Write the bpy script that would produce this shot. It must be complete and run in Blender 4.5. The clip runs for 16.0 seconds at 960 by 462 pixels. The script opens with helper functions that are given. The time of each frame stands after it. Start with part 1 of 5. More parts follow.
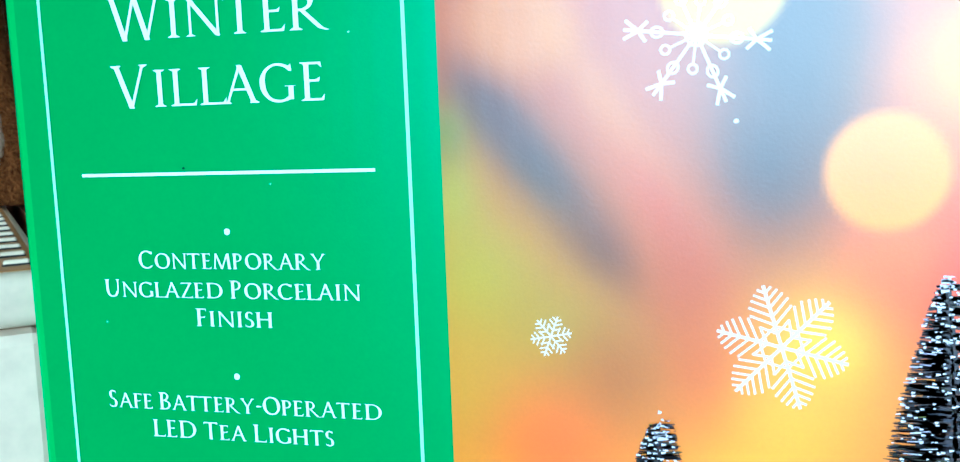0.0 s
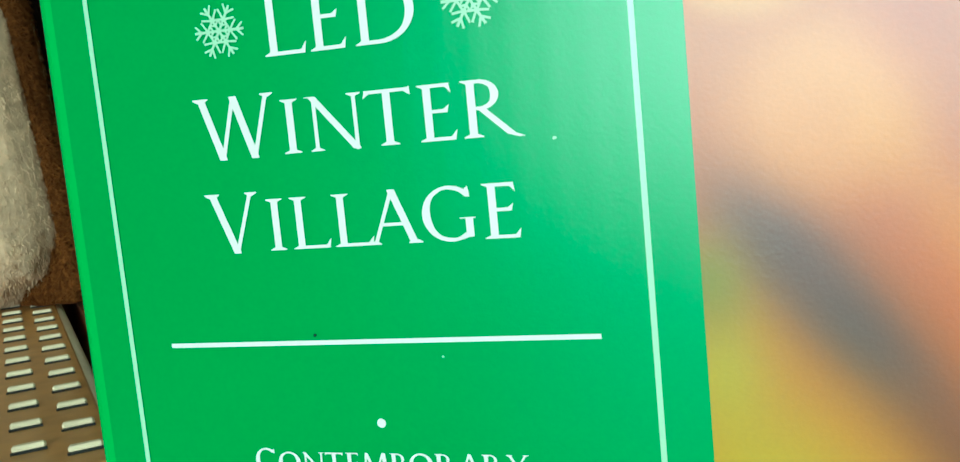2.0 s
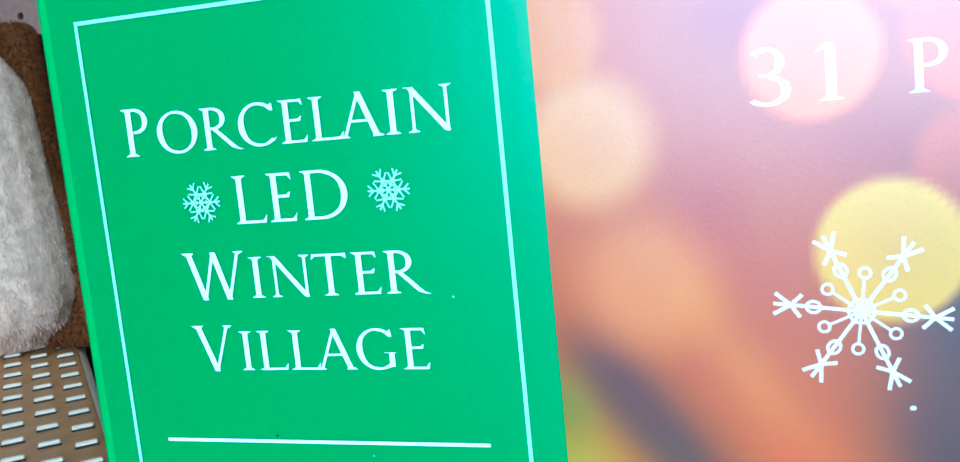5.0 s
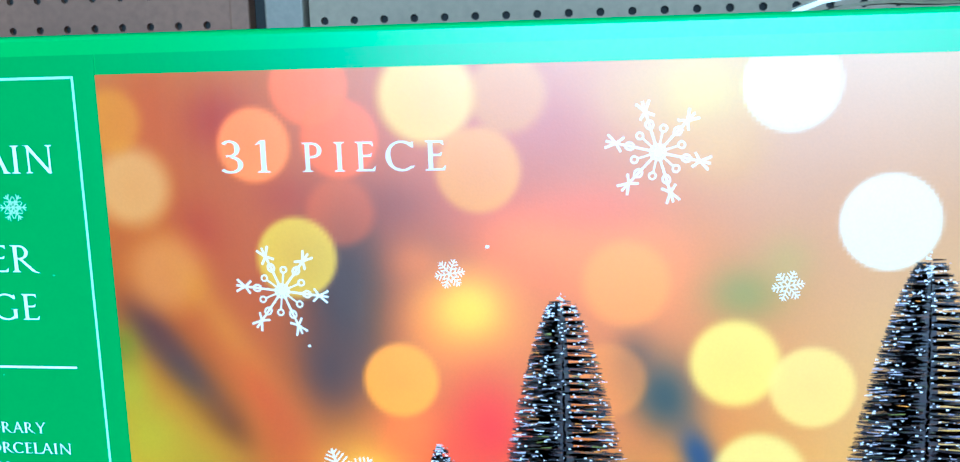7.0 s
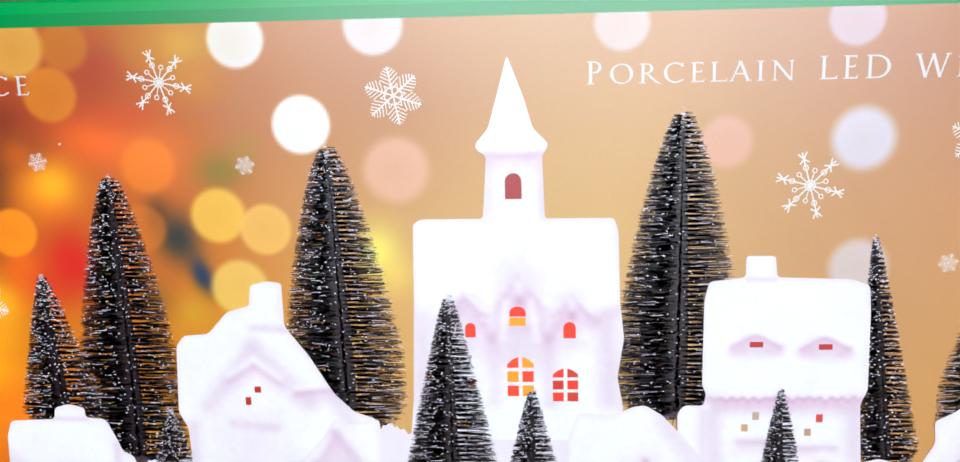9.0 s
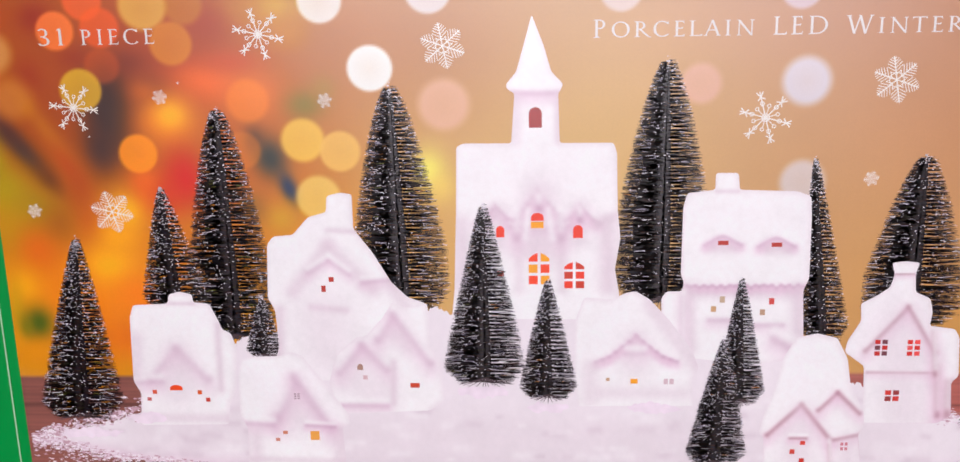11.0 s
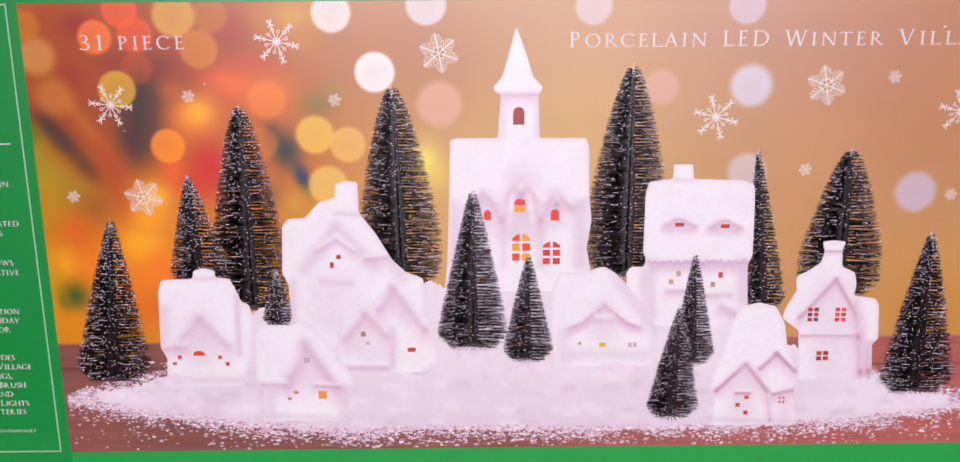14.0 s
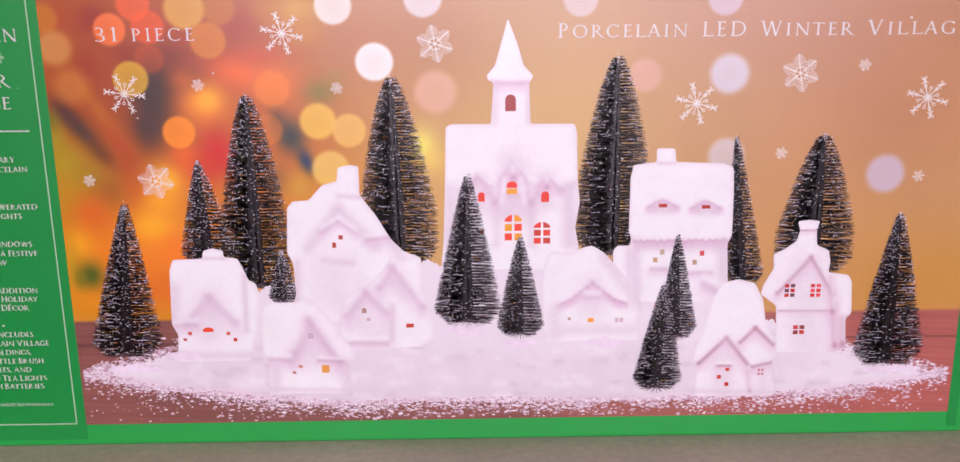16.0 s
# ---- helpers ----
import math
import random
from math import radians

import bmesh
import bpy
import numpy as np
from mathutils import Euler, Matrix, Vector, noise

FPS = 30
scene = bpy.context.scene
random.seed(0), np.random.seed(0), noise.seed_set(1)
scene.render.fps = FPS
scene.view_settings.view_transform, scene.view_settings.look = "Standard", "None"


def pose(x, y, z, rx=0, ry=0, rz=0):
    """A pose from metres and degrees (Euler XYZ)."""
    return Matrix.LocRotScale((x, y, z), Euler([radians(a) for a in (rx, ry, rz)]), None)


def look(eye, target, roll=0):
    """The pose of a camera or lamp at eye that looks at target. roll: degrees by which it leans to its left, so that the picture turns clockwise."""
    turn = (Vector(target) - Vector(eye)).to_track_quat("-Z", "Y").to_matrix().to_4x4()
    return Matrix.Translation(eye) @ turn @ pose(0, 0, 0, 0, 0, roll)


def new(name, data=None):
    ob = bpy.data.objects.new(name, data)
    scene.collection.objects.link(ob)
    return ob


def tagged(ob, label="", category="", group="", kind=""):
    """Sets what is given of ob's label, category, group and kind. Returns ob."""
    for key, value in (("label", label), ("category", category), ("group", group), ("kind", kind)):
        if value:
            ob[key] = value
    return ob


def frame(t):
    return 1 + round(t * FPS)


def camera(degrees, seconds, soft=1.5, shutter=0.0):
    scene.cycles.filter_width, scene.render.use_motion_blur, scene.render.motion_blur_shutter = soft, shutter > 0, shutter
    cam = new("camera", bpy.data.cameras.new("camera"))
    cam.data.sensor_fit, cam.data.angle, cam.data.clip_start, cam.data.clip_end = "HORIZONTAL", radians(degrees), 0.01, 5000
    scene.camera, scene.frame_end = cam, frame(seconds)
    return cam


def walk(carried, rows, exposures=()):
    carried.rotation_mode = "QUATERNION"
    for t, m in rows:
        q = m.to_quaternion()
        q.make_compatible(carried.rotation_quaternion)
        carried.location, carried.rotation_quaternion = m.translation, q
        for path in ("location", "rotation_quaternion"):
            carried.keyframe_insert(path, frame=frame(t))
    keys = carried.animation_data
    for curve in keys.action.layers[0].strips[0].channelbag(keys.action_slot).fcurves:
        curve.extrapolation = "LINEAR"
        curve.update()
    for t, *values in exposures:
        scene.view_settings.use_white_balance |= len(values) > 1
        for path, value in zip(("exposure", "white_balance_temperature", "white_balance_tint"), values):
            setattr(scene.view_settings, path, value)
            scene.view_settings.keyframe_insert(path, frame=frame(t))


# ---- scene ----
cam = camera(51.0, 16.0)
PATH = [
    (0, (0.0657, -0.2089, 0.2511), (-0.4630, 1.7038, 0.0024), -2.14),
    (0.5, (0.0400, -0.1917, 0.2555), (-0.5089, 1.7144, -0.0010), -2.69),
    (1, (0.0211, -0.1670, 0.2616), (-0.5752, 1.7256, 0.0113), -3.85),
    (1.5, (0.0191, -0.1533, 0.2655), (-0.5802, 1.7400, 0.0282), -4.31),
    (2, (0.0138, -0.1470, 0.2733), (-0.5899, 1.7445, 0.0331), -5.44),
    (2.5, (0.0134, -0.1418, 0.2855), (-0.5951, 1.7497, 0.0575), -5.64),
    (3, (0.0131, -0.1516, 0.2930), (-0.5948, 1.7436, 0.0958), -5.18),
    (5.3, (0.0575, -0.1894, 0.3142), (-0.5851, 1.6836, 0.0335), -5.62),
    (5.5, (0.0646, -0.1968, 0.3198), (-0.5499, 1.6856, 0.0390), -4.65),
    (6, (0.0945, -0.2224, 0.3289), (-0.4296, 1.6837, 0.0250), -3.42),
    (6.5, (0.1281, -0.2563, 0.3378), (-0.2703, 1.6695, -0.0259), -2.45),
    (7, (0.1571, -0.2885, 0.3348), (-0.1212, 1.6592, -0.0243), -1.68),
    (7.5, (0.1973, -0.3163, 0.3409), (0.0360, 1.6322, -0.0802), -1.12),
    (8, (0.2735, -0.3527, 0.3294), (0.1428, 1.6155, -0.0012), -0.84),
    (8.5, (0.3147, -0.4082, 0.3269), (0.2292, 1.5597, -0.0197), -1.03),
    (9, (0.3381, -0.4522, 0.3332), (0.2230, 1.4972, -0.0987), -1.53),
    (9.5, (0.3299, -0.4846, 0.3266), (0.2249, 1.4601, -0.1286), -1.65),
    (9.7, (0.3272, -0.5001, 0.3268), (0.2117, 1.4422, -0.1361), -1.72),
    (11.8, (0.3048, -0.6155, 0.3492), (0.2876, 1.3194, -0.1567), -0.52),
    (12, (0.3008, -0.6194, 0.3542), (0.2977, 1.3137, -0.1588), -0.43),
    (12.5, (0.2996, -0.6315, 0.3518), (0.2974, 1.3034, -0.1544), -0.41),
    (13, (0.2962, -0.6429, 0.3490), (0.2973, 1.2922, -0.1564), -0.43),
    (13.5, (0.2956, -0.6581, 0.3500), (0.3029, 1.2771, -0.1549), -0.46),
    (14, (0.2950, -0.6737, 0.3531), (0.3107, 1.2590, -0.1611), -0.42),
    (14.5, (0.2968, -0.6857, 0.3540), (0.3154, 1.2461, -0.1631), -0.45),
    (15, (0.2951, -0.6991, 0.3512), (0.3205, 1.2323, -0.1674), -0.49),
    (15.5, (0.2890, -0.7046, 0.3591), (0.3259, 1.2219, -0.1768), -0.42),
    (16, (0.2951, -0.7155, 0.3509), (0.3204, 1.2165, -0.1657), -0.56),
]
# white balance and brightness drift of the clip
walk(cam, [(t, look(eye, target, roll)) for t, eye, target, roll in PATH], exposures=[(0, -1.5, 4000, -40), (0.5, -1.52, 3950, -39), (1.0, -1.57, 5000, -50), (1.5, -1.72, 5250, -57), (3.0, -1.8, 5400, -57), (5.5, -1.48, 3650, -26), (7.0, -1.53, 3850, -36), (8.0, -1.97, 4980, -27), (9.0, -2.13, 5900, -17), (9.7, -2.22, 6250, -11), (12.0, -2.44, 6600, -4), (16, -2.44, 6550, 9)])

# ---- world and lights ----
world = bpy.data.worlds.new("store_air")
scene.world = world
world.use_nodes = True
world.node_tree.nodes["Background"].inputs[0].default_value = (0.9, 0.95, 1.0, 1)
world.node_tree.nodes["Background"].inputs[1].default_value = 0.15


def ceiling_lamp(x, y, z, sx, sy, watts, colour):
    data = bpy.data.lights.new("ceiling_lamp", "AREA")
    data.shape, data.size, data.size_y, data.energy, data.color = "RECTANGLE", sx, sy, watts, colour
    ob = new("ceiling_lamp", data)
    ob.matrix_world = pose(x, y, z)
    return ob


LAMPS = [(0.3, -1.6), (0.3, -4.4), (-2.4, -2.4), (3.2, -2.4)]
for lx, ly in LAMPS:
    ceiling_lamp(lx, ly, 2.42, 0.28, 1.9, 7.0, (1.0, 0.96, 0.90))
# unseen daylight lamp at the aisle's far end, added and sized for the box's glare
daylight = bpy.data.lights.new("glare_area_lamp", "AREA")
daylight.shape, daylight.size, daylight.size_y, daylight.energy, daylight.color = "RECTANGLE", 4.4, 2.36, 1720.0, (0.985, 0.849, 1.0)
new("glare_area_lamp", daylight).matrix_world = pose(0.75, -6.05, 0.99, 90, 0, 0)


# ---- materials ----
def lin_array(a):
    a = np.clip(a, 0, 255) / 255
    a = np.where(a <= 0.04, a / 12.92, ((a + 0.055) / 1.055) ** 2.4)
    luma = (a * (0.2126, 0.7152, 0.0722)).sum(-1, keepdims=True)
    a = luma + (a - luma) * 1.34
    return np.clip(a, 0, 1) ** 1.18 * 0.92


def ink(a):
    """Linear colour of the photograph's inks, a little deeper than the light that they show."""
    a = np.clip(a, 0, 255) / 255
    a = np.where(a <= 0.04, a / 12.92, ((a + 0.055) / 1.055) ** 2.4) * (0.98, 1.06, 0.98)
    luma = (a * (0.2126, 0.7152, 0.0722)).sum(-1, keepdims=True)
    return np.clip(luma + (a - luma) * 1.18, 0, 1) ** 1.08 * 0.95


def mat_base(name):
    m = bpy.data.materials.new(name)
    m.use_nodes = True
    return m, m.node_tree.nodes, m.node_tree.links, m.node_tree.nodes["Principled BSDF"]


def surface(name, colour, rough=0.5, metal=0.0, vary=0.12, scale=40.0, bump=0.15, depth=0.0005, detail=6.0, dark=None):
    """Painted or moulded surface with grain at two scales."""
    m, n, l, p = mat_base(name)
    co = n.new("ShaderNodeTexCoord")
    fine, coarse = n.new("ShaderNodeTexNoise"), n.new("ShaderNodeTexNoise")
    fine.inputs["Scale"].default_value, fine.inputs["Detail"].default_value = scale * 8, detail
    coarse.inputs["Scale"].default_value, coarse.inputs["Detail"].default_value = scale * 0.3, 3
    l.new(co.outputs["Object"], fine.inputs["Vector"])
    l.new(co.outputs["Object"], coarse.inputs["Vector"])
    mix = n.new("ShaderNodeMath")
    mix.operation = "MULTIPLY"
    l.new(fine.outputs["Fac"], mix.inputs[0])
    l.new(coarse.outputs["Fac"], mix.inputs[1])
    ramp = n.new("ShaderNodeValToRGB")
    low = dark or tuple(v * (1 - 2 * vary) for v in colour)
    ramp.color_ramp.elements[0].position, ramp.color_ramp.elements[1].position = 0.12, 0.38
    ramp.color_ramp.elements[0].color, ramp.color_ramp.elements[1].color = (*low, 1), (*colour, 1)
    l.new(mix.outputs[0], ramp.inputs[0])
    l.new(ramp.outputs[0], p.inputs["Base Color"])
    rr = n.new("ShaderNodeMapRange")
    rr.inputs["To Min"].default_value, rr.inputs["To Max"].default_value = max(rough - 0.1, 0.03), min(rough + 0.1, 1)
    l.new(coarse.outputs["Fac"], rr.inputs["Value"])
    l.new(rr.outputs[0], p.inputs["Roughness"])
    p.inputs["Metallic"].default_value = metal
    b = n.new("ShaderNodeBump")
    b.inputs["Strength"].default_value, b.inputs["Distance"].default_value = bump, depth
    l.new(fine.outputs["Fac"], b.inputs["Height"])
    l.new(b.outputs[0], p.inputs["Normal"])
    return m


def print_surface(name, colour=None, rough=0.42, coat=1.0):
    """Ink on coated corrugated board: colour from the print attribute or one ink, with flutes, fine fibre and halftone grain."""
    m, n, l, p = mat_base(name)
    co = n.new("ShaderNodeTexCoord")
    grain = n.new("ShaderNodeTexNoise")
    grain.inputs["Scale"].default_value, grain.inputs["Detail"].default_value = 1400, 3
    l.new(co.outputs["Object"], grain.inputs["Vector"])
    blot = n.new("ShaderNodeTexNoise")
    blot.inputs["Scale"].default_value, blot.inputs["Detail"].default_value = 18, 5
    l.new(co.outputs["Object"], blot.inputs["Vector"])
    val = n.new("ShaderNodeMapRange")
    val.inputs["From Min"].default_value, val.inputs["From Max"].default_value = 0.25, 0.75
    val.inputs["To Min"].default_value, val.inputs["To Max"].default_value = 0.97, 1.03
    l.new(grain.outputs["Fac"], val.inputs["Value"])
    val2 = n.new("ShaderNodeMapRange")
    val2.inputs["From Min"].default_value, val2.inputs["From Max"].default_value = 0.3, 0.7
    val2.inputs["To Min"].default_value, val2.inputs["To Max"].default_value = 0.975, 1.02
    l.new(blot.outputs["Fac"], val2.inputs["Value"])
    mul = n.new("ShaderNodeMath")
    mul.operation = "MULTIPLY"
    l.new(val.outputs[0], mul.inputs[0])
    l.new(val2.outputs[0], mul.inputs[1])
    tint = n.new("ShaderNodeVectorMath")
    tint.operation = "SCALE"
    l.new(mul.outputs[0], tint.inputs["Scale"])
    if colour is None:
        at = n.new("ShaderNodeAttribute")
        at.attribute_name = "print"
        l.new(at.outputs["Color"], tint.inputs[0])
    else:
        tint.inputs[0].default_value = colour
    l.new(tint.outputs[0], p.inputs["Base Color"])
    wave = n.new("ShaderNodeTexWave")
    wave.wave_type, wave.bands_direction = "BANDS", "X"
    wave.inputs["Scale"].default_value, wave.inputs["Distortion"].default_value = 55, 1.5
    wave.inputs["Detail"].default_value = 2
    l.new(co.outputs["Object"], wave.inputs["Vector"])
    b1, b2 = n.new("ShaderNodeBump"), n.new("ShaderNodeBump")
    b1.inputs["Strength"].default_value, b1.inputs["Distance"].default_value = 0.018, 0.0004
    b2.inputs["Strength"].default_value, b2.inputs["Distance"].default_value = 0.10, 0.0002
    l.new(wave.outputs["Fac"], b1.inputs["Height"])
    l.new(grain.outputs["Fac"], b2.inputs["Height"])
    l.new(b1.outputs[0], b2.inputs["Normal"])
    l.new(b2.outputs[0], p.inputs["Normal"])
    p.inputs["Roughness"].default_value = rough
    p.inputs["Specular IOR Level"].default_value = 0.05
    p.inputs["Coat Weight"].default_value = coat
    p.inputs["Coat Roughness"].default_value = 0.29
    p.inputs["Coat IOR"].default_value = 1.56
    l.new(b2.outputs[0], p.inputs["Coat Normal"])
    return m


PRINT = print_surface("printed_ink")
GREEN = print_surface("green_board", (0.004, 0.272, 0.045))
GREEN_LIGHT = print_surface("light_green_board", (0.012, 0.36, 0.058))
WHITE_INK = print_surface("white_ink", (0.73, 0.68, 0.66))
FLAKE_INK = print_surface("cream_ink", (0.84, 0.79, 0.73))
MINT_INK = print_surface("mint_ink", (0.42, 0.62, 0.41))
KRAFT = surface("raw_cardboard", (0.42, 0.28, 0.17), 0.85, vary=0.2, scale=60, bump=0.3)
PEG_BROWN = surface("brown_pegboard", (0.19, 0.10, 0.062), 0.65, vary=0.12, scale=20, bump=0.2)
PEG_GREY = surface("grey_pegboard", (0.27, 0.215, 0.15), 0.65, vary=0.1, scale=20, bump=0.2)
STEEL = surface("painted_steel", (0.22, 0.19, 0.15), 0.45, metal=0.0, vary=0.12, scale=30, bump=0.1)
# near-black for the slotted strip and specks, and for shade in holes and under ribs
BLACK = surface("black_slot_and_shade", (0.01, 0.01, 0.01), 0.8, vary=0.2)
CREAM = surface("cream_plastic", (0.82, 0.65, 0.45), 0.38, vary=0.1, scale=25, bump=0.12)
CREAM_DECK = surface("cream_paint", (0.55, 0.48, 0.38), 0.5, vary=0.12, scale=20, bump=0.1)
FUR_CREAM = surface("cream_plush", (0.74, 0.50, 0.32), 0.95, vary=0.22, scale=25, bump=0.3, depth=0.002)
FUR_BROWN = surface("brown_plush", (0.24, 0.082, 0.020), 0.95, vary=0.3, scale=60, bump=0.9, depth=0.003)
CERAMIC = surface("cream_glaze", (0.72, 0.68, 0.58), 0.25, vary=0.08, scale=20, bump=0.05)
OLIVE = surface("olive_plastic", (0.16, 0.13, 0.05), 0.5, vary=0.2)
TAN = surface("tan_lid", (0.52, 0.24, 0.065), 0.45, vary=0.15, scale=25, bump=0.12)
RIB = surface("pale_rib", (0.86, 0.68, 0.46), 0.4, vary=0.06)
GAP_SHADE = surface("gap_shade_maroon", (0.008, 0.003, 0.002), 0.95, vary=0.3, scale=60, bump=0.6, depth=0.002)
for fabric in (FUR_BROWN, GAP_SHADE):
    fabric.node_tree.nodes["Principled BSDF"].inputs["Specular IOR Level"].default_value = 0.05
LID_SHADE = surface("shaded_lid_wedge", (0.27, 0.075, 0.018), 0.7, vary=0.2, scale=30, bump=0.2)
RUST = surface("rust_glaze", (0.30, 0.10, 0.04), 0.35, vary=0.3, scale=20, bump=0.1)
FLOOR = surface("store_floor", (0.075, 0.07, 0.066), 0.45, vary=0.12, scale=3, bump=0.05)
WALL = surface("store_wall", (0.15, 0.14, 0.13), 0.8, vary=0.06, scale=4, bump=0.1)
CEIL = surface("ceiling_tile", (0.75, 0.75, 0.73), 0.9, vary=0.08, scale=20, bump=0.3)
HOUSING = surface("lamp_housing", (0.8, 0.8, 0.8), 0.4, vary=0.03)
GLOW, *_, gp = mat_base("lamp_diffuser")
gp.inputs["Emission Color"].default_value, gp.inputs["Emission Strength"].default_value = (1, 0.97, 0.92, 1), 6.0


# ---- building helpers ----
def part(name, bm, material, parent=None, label="", smooth=False):
    """Links a bmesh as one mesh object under a thing or a part."""
    me = bpy.data.meshes.new(name)
    bm.to_mesh(me)
    bm.free()
    me.materials.append(material)
    if smooth:
        me.shade_smooth()
    ob = new(name, me)
    ob.parent = parent
    if label:
        ob["label"] = label
    return ob


def sheet(name, verts, faces, material, parent, colours=None, label=""):
    """A mesh from computed vertices, with print colours per vertex."""
    me = bpy.data.meshes.new(name)
    me.from_pydata([tuple(v) for v in verts], [], faces)
    if colours is not None:
        at = me.attributes.new("print", "FLOAT_COLOR", "POINT")
        rgba = np.ones((len(verts), 4), np.float32)
        rgba[:, :3] = colours
        at.data.foreach_set("color", rgba.ravel())
    me.materials.append(material)
    ob = new(name, me)
    ob.parent = parent
    if label:
        ob["label"] = label
    return ob


def block(x0, x1, y0, y1, z0, z1, bevel=0.0, segments=2):
    bm = bmesh.new()
    bmesh.ops.create_cube(bm, size=1)
    for v in bm.verts:
        v.co = Vector(((x0 + x1) / 2 + v.co.x * (x1 - x0), (y0 + y1) / 2 + v.co.y * (y1 - y0), (z0 + z1) / 2 + v.co.z * (z1 - z0)))
    if bevel:
        bmesh.ops.bevel(bm, geom=list(bm.edges), offset=bevel, segments=segments, affect="EDGES", profile=0.5)
    return bm


def thing(name, label, category, place=None, group="", kind=""):
    ob = new(name)
    if place is not None:
        ob.matrix_world = place
    return tagged(ob, label, category, group, kind)


def rounded(points, rounds=2, radius=0.0010):
    """Corner cutting of limited size, for soft snow-covered outlines."""
    for _ in range(rounds):
        out = []
        for i, p in enumerate(points):
            a, b, q = Vector(points[i - 1]), Vector(p), Vector(points[(i + 1) % len(points)])
            for o in (a, q):
                d = (o - b).length
                out.append(tuple(b + (o - b) * min(0.28, radius / max(d, 1e-9))))
        points, radius = out, radius * 0.5
    return points


def ragged(points, size, seed):
    """A crumbly edge: short random steps along an outline."""
    r, out = random.Random(seed), []
    for a, b in zip(points, points[1:] + points[:1]):
        n = max(1, int(math.dist(a, b) / 0.0014))
        for k in range(n):
            out.append((a[0] + (b[0] - a[0]) * k / n + r.gauss(0, size * 0.4), a[1] + (b[1] - a[1]) * k / n + r.gauss(0, size)))
    return out


# ---- the store ----
BASE_Z = -0.008
tagged(part("floor", block(-4, 4.5, -6.2, 0.9, -0.62, -0.55), FLOOR), "dark grey vinyl store floor", "floor", kind="structure")
tagged(part("ceiling", block(-4, 4.5, -6.2, 0.9, 2.5, 2.58), CEIL), "white ceiling over the store aisle", "ceiling", kind="structure")
tagged(part("wall_north", block(-4, 4.5, 0.75, 0.85, -0.55, 2.5), WALL), "pale wall behind the shelving", "wall", kind="structure")
for name, x0, x1, z0, z1 in (("wall_south", -4, -1.47, -0.55, 2.5), ("wall_south_right", 2.97, 4.5, -0.55, 2.5), ("wall_south_lintel", -1.47, 2.97, 2.2, 2.5)):
    tagged(part(name, block(x0, x1, -6.2, -6.1, z0, z1), WALL), "pale wall round the glazed shop door", "wall", kind="structure")
# glazed double door out of view, added to frame the glare lamp
shopfront = tagged(new("door_1"), "unseen wide glazed double door, added round the glare lamp", "door", kind="structure")
for mx in (-1.44, -0.35, 0.75, 1.85, 2.94):
    part("mullion", block(mx - 0.03, mx + 0.03, -6.2, -6.12, -0.55, 2.2, 0.004), STEEL, shopfront)
part("kick_panel", block(-1.47, 2.97, -6.18, -6.13, -0.55, -0.2, 0.004), STEEL, shopfront, "grey kick panel, added below the glare lamp")
tagged(part("wall_west", block(-4.1, -4, -6.2, 0.85, -0.55, 2.5), WALL), "pale side wall of the store", "wall", kind="structure")
tagged(part("wall_east", block(4.5, 4.6, -6.2, 0.85, -0.55, 2.5), WALL), "pale side wall of the store", "wall", kind="structure")
for lx, ly in LAMPS:
    lamp = thing("ceiling_light", "white fluorescent ceiling light fixture, switched on", "ceiling light", pose(lx, ly, 2.44), "ceiling lights")
    part("housing", block(-0.17, 0.17, -1.0, 1.0, 0.02, 0.05, 0.008), HOUSING, lamp)
    part("diffuser", block(-0.15, 0.15, -0.97, 0.97, 0.004, 0.019, 0.004), GLOW, lamp)


def pegboard(name, x0, x1, z0, z1, y, material, label):
    """A hardboard panel with real holes on a one-inch grid."""
    pitch, r, thick = PITCH, 0.0036, 0.005
    nx, nz = int((x1 - x0) / pitch), int((z1 - z0) / pitch)
    verts, faces = [], []
    ring = [(math.cos(a * math.pi / 4 + math.pi / 8) * r, math.sin(a * math.pi / 4 + math.pi / 8) * r) for a in range(8)]
    h = pitch / 2
    border = [(h, h * 0.41), (h * 0.41, h), (-h * 0.41, h), (-h, h * 0.41), (-h, -h * 0.41), (-h * 0.41, -h), (h * 0.41, -h), (h, -h * 0.41)]
    corner = [(h, h), (-h, h), (-h, -h), (h, -h)]
    for i in range(nx):
        for k in range(nz):
            cx, cz, b = x0 + (i + 0.5) * pitch, z0 + (k + 0.5) * pitch, len(verts)
            verts += [(cx + u, y, cz + w) for u, w in ring] + [(cx + u, y, cz + w) for u, w in border]
            verts += [(cx + u, y, cz + w) for u, w in corner] + [(cx + u, y + thick, cz + w) for u, w in ring]
            for a in range(8):
                c = (a + 1) % 8
                faces.append((b + a, b + 8 + a, b + 8 + c, b + c))
                faces.append((b + a, b + c, b + 20 + c, b + 20 + a))
            for a, q in enumerate(((0, 1), (2, 3), (4, 5), (6, 7))):
                faces.append((b + 8 + q[0], b + 16 + a, b + 8 + q[1]))
    board = tagged(sheet(name, verts, faces, material, None), label, "pegboard", kind="structure")
    # near-black sheet standing in for the shade seen through the holes
    part("shade_backing", block(x0, x1, y + 0.006, y + 0.012, z0, z1), BLACK, board)
    return board


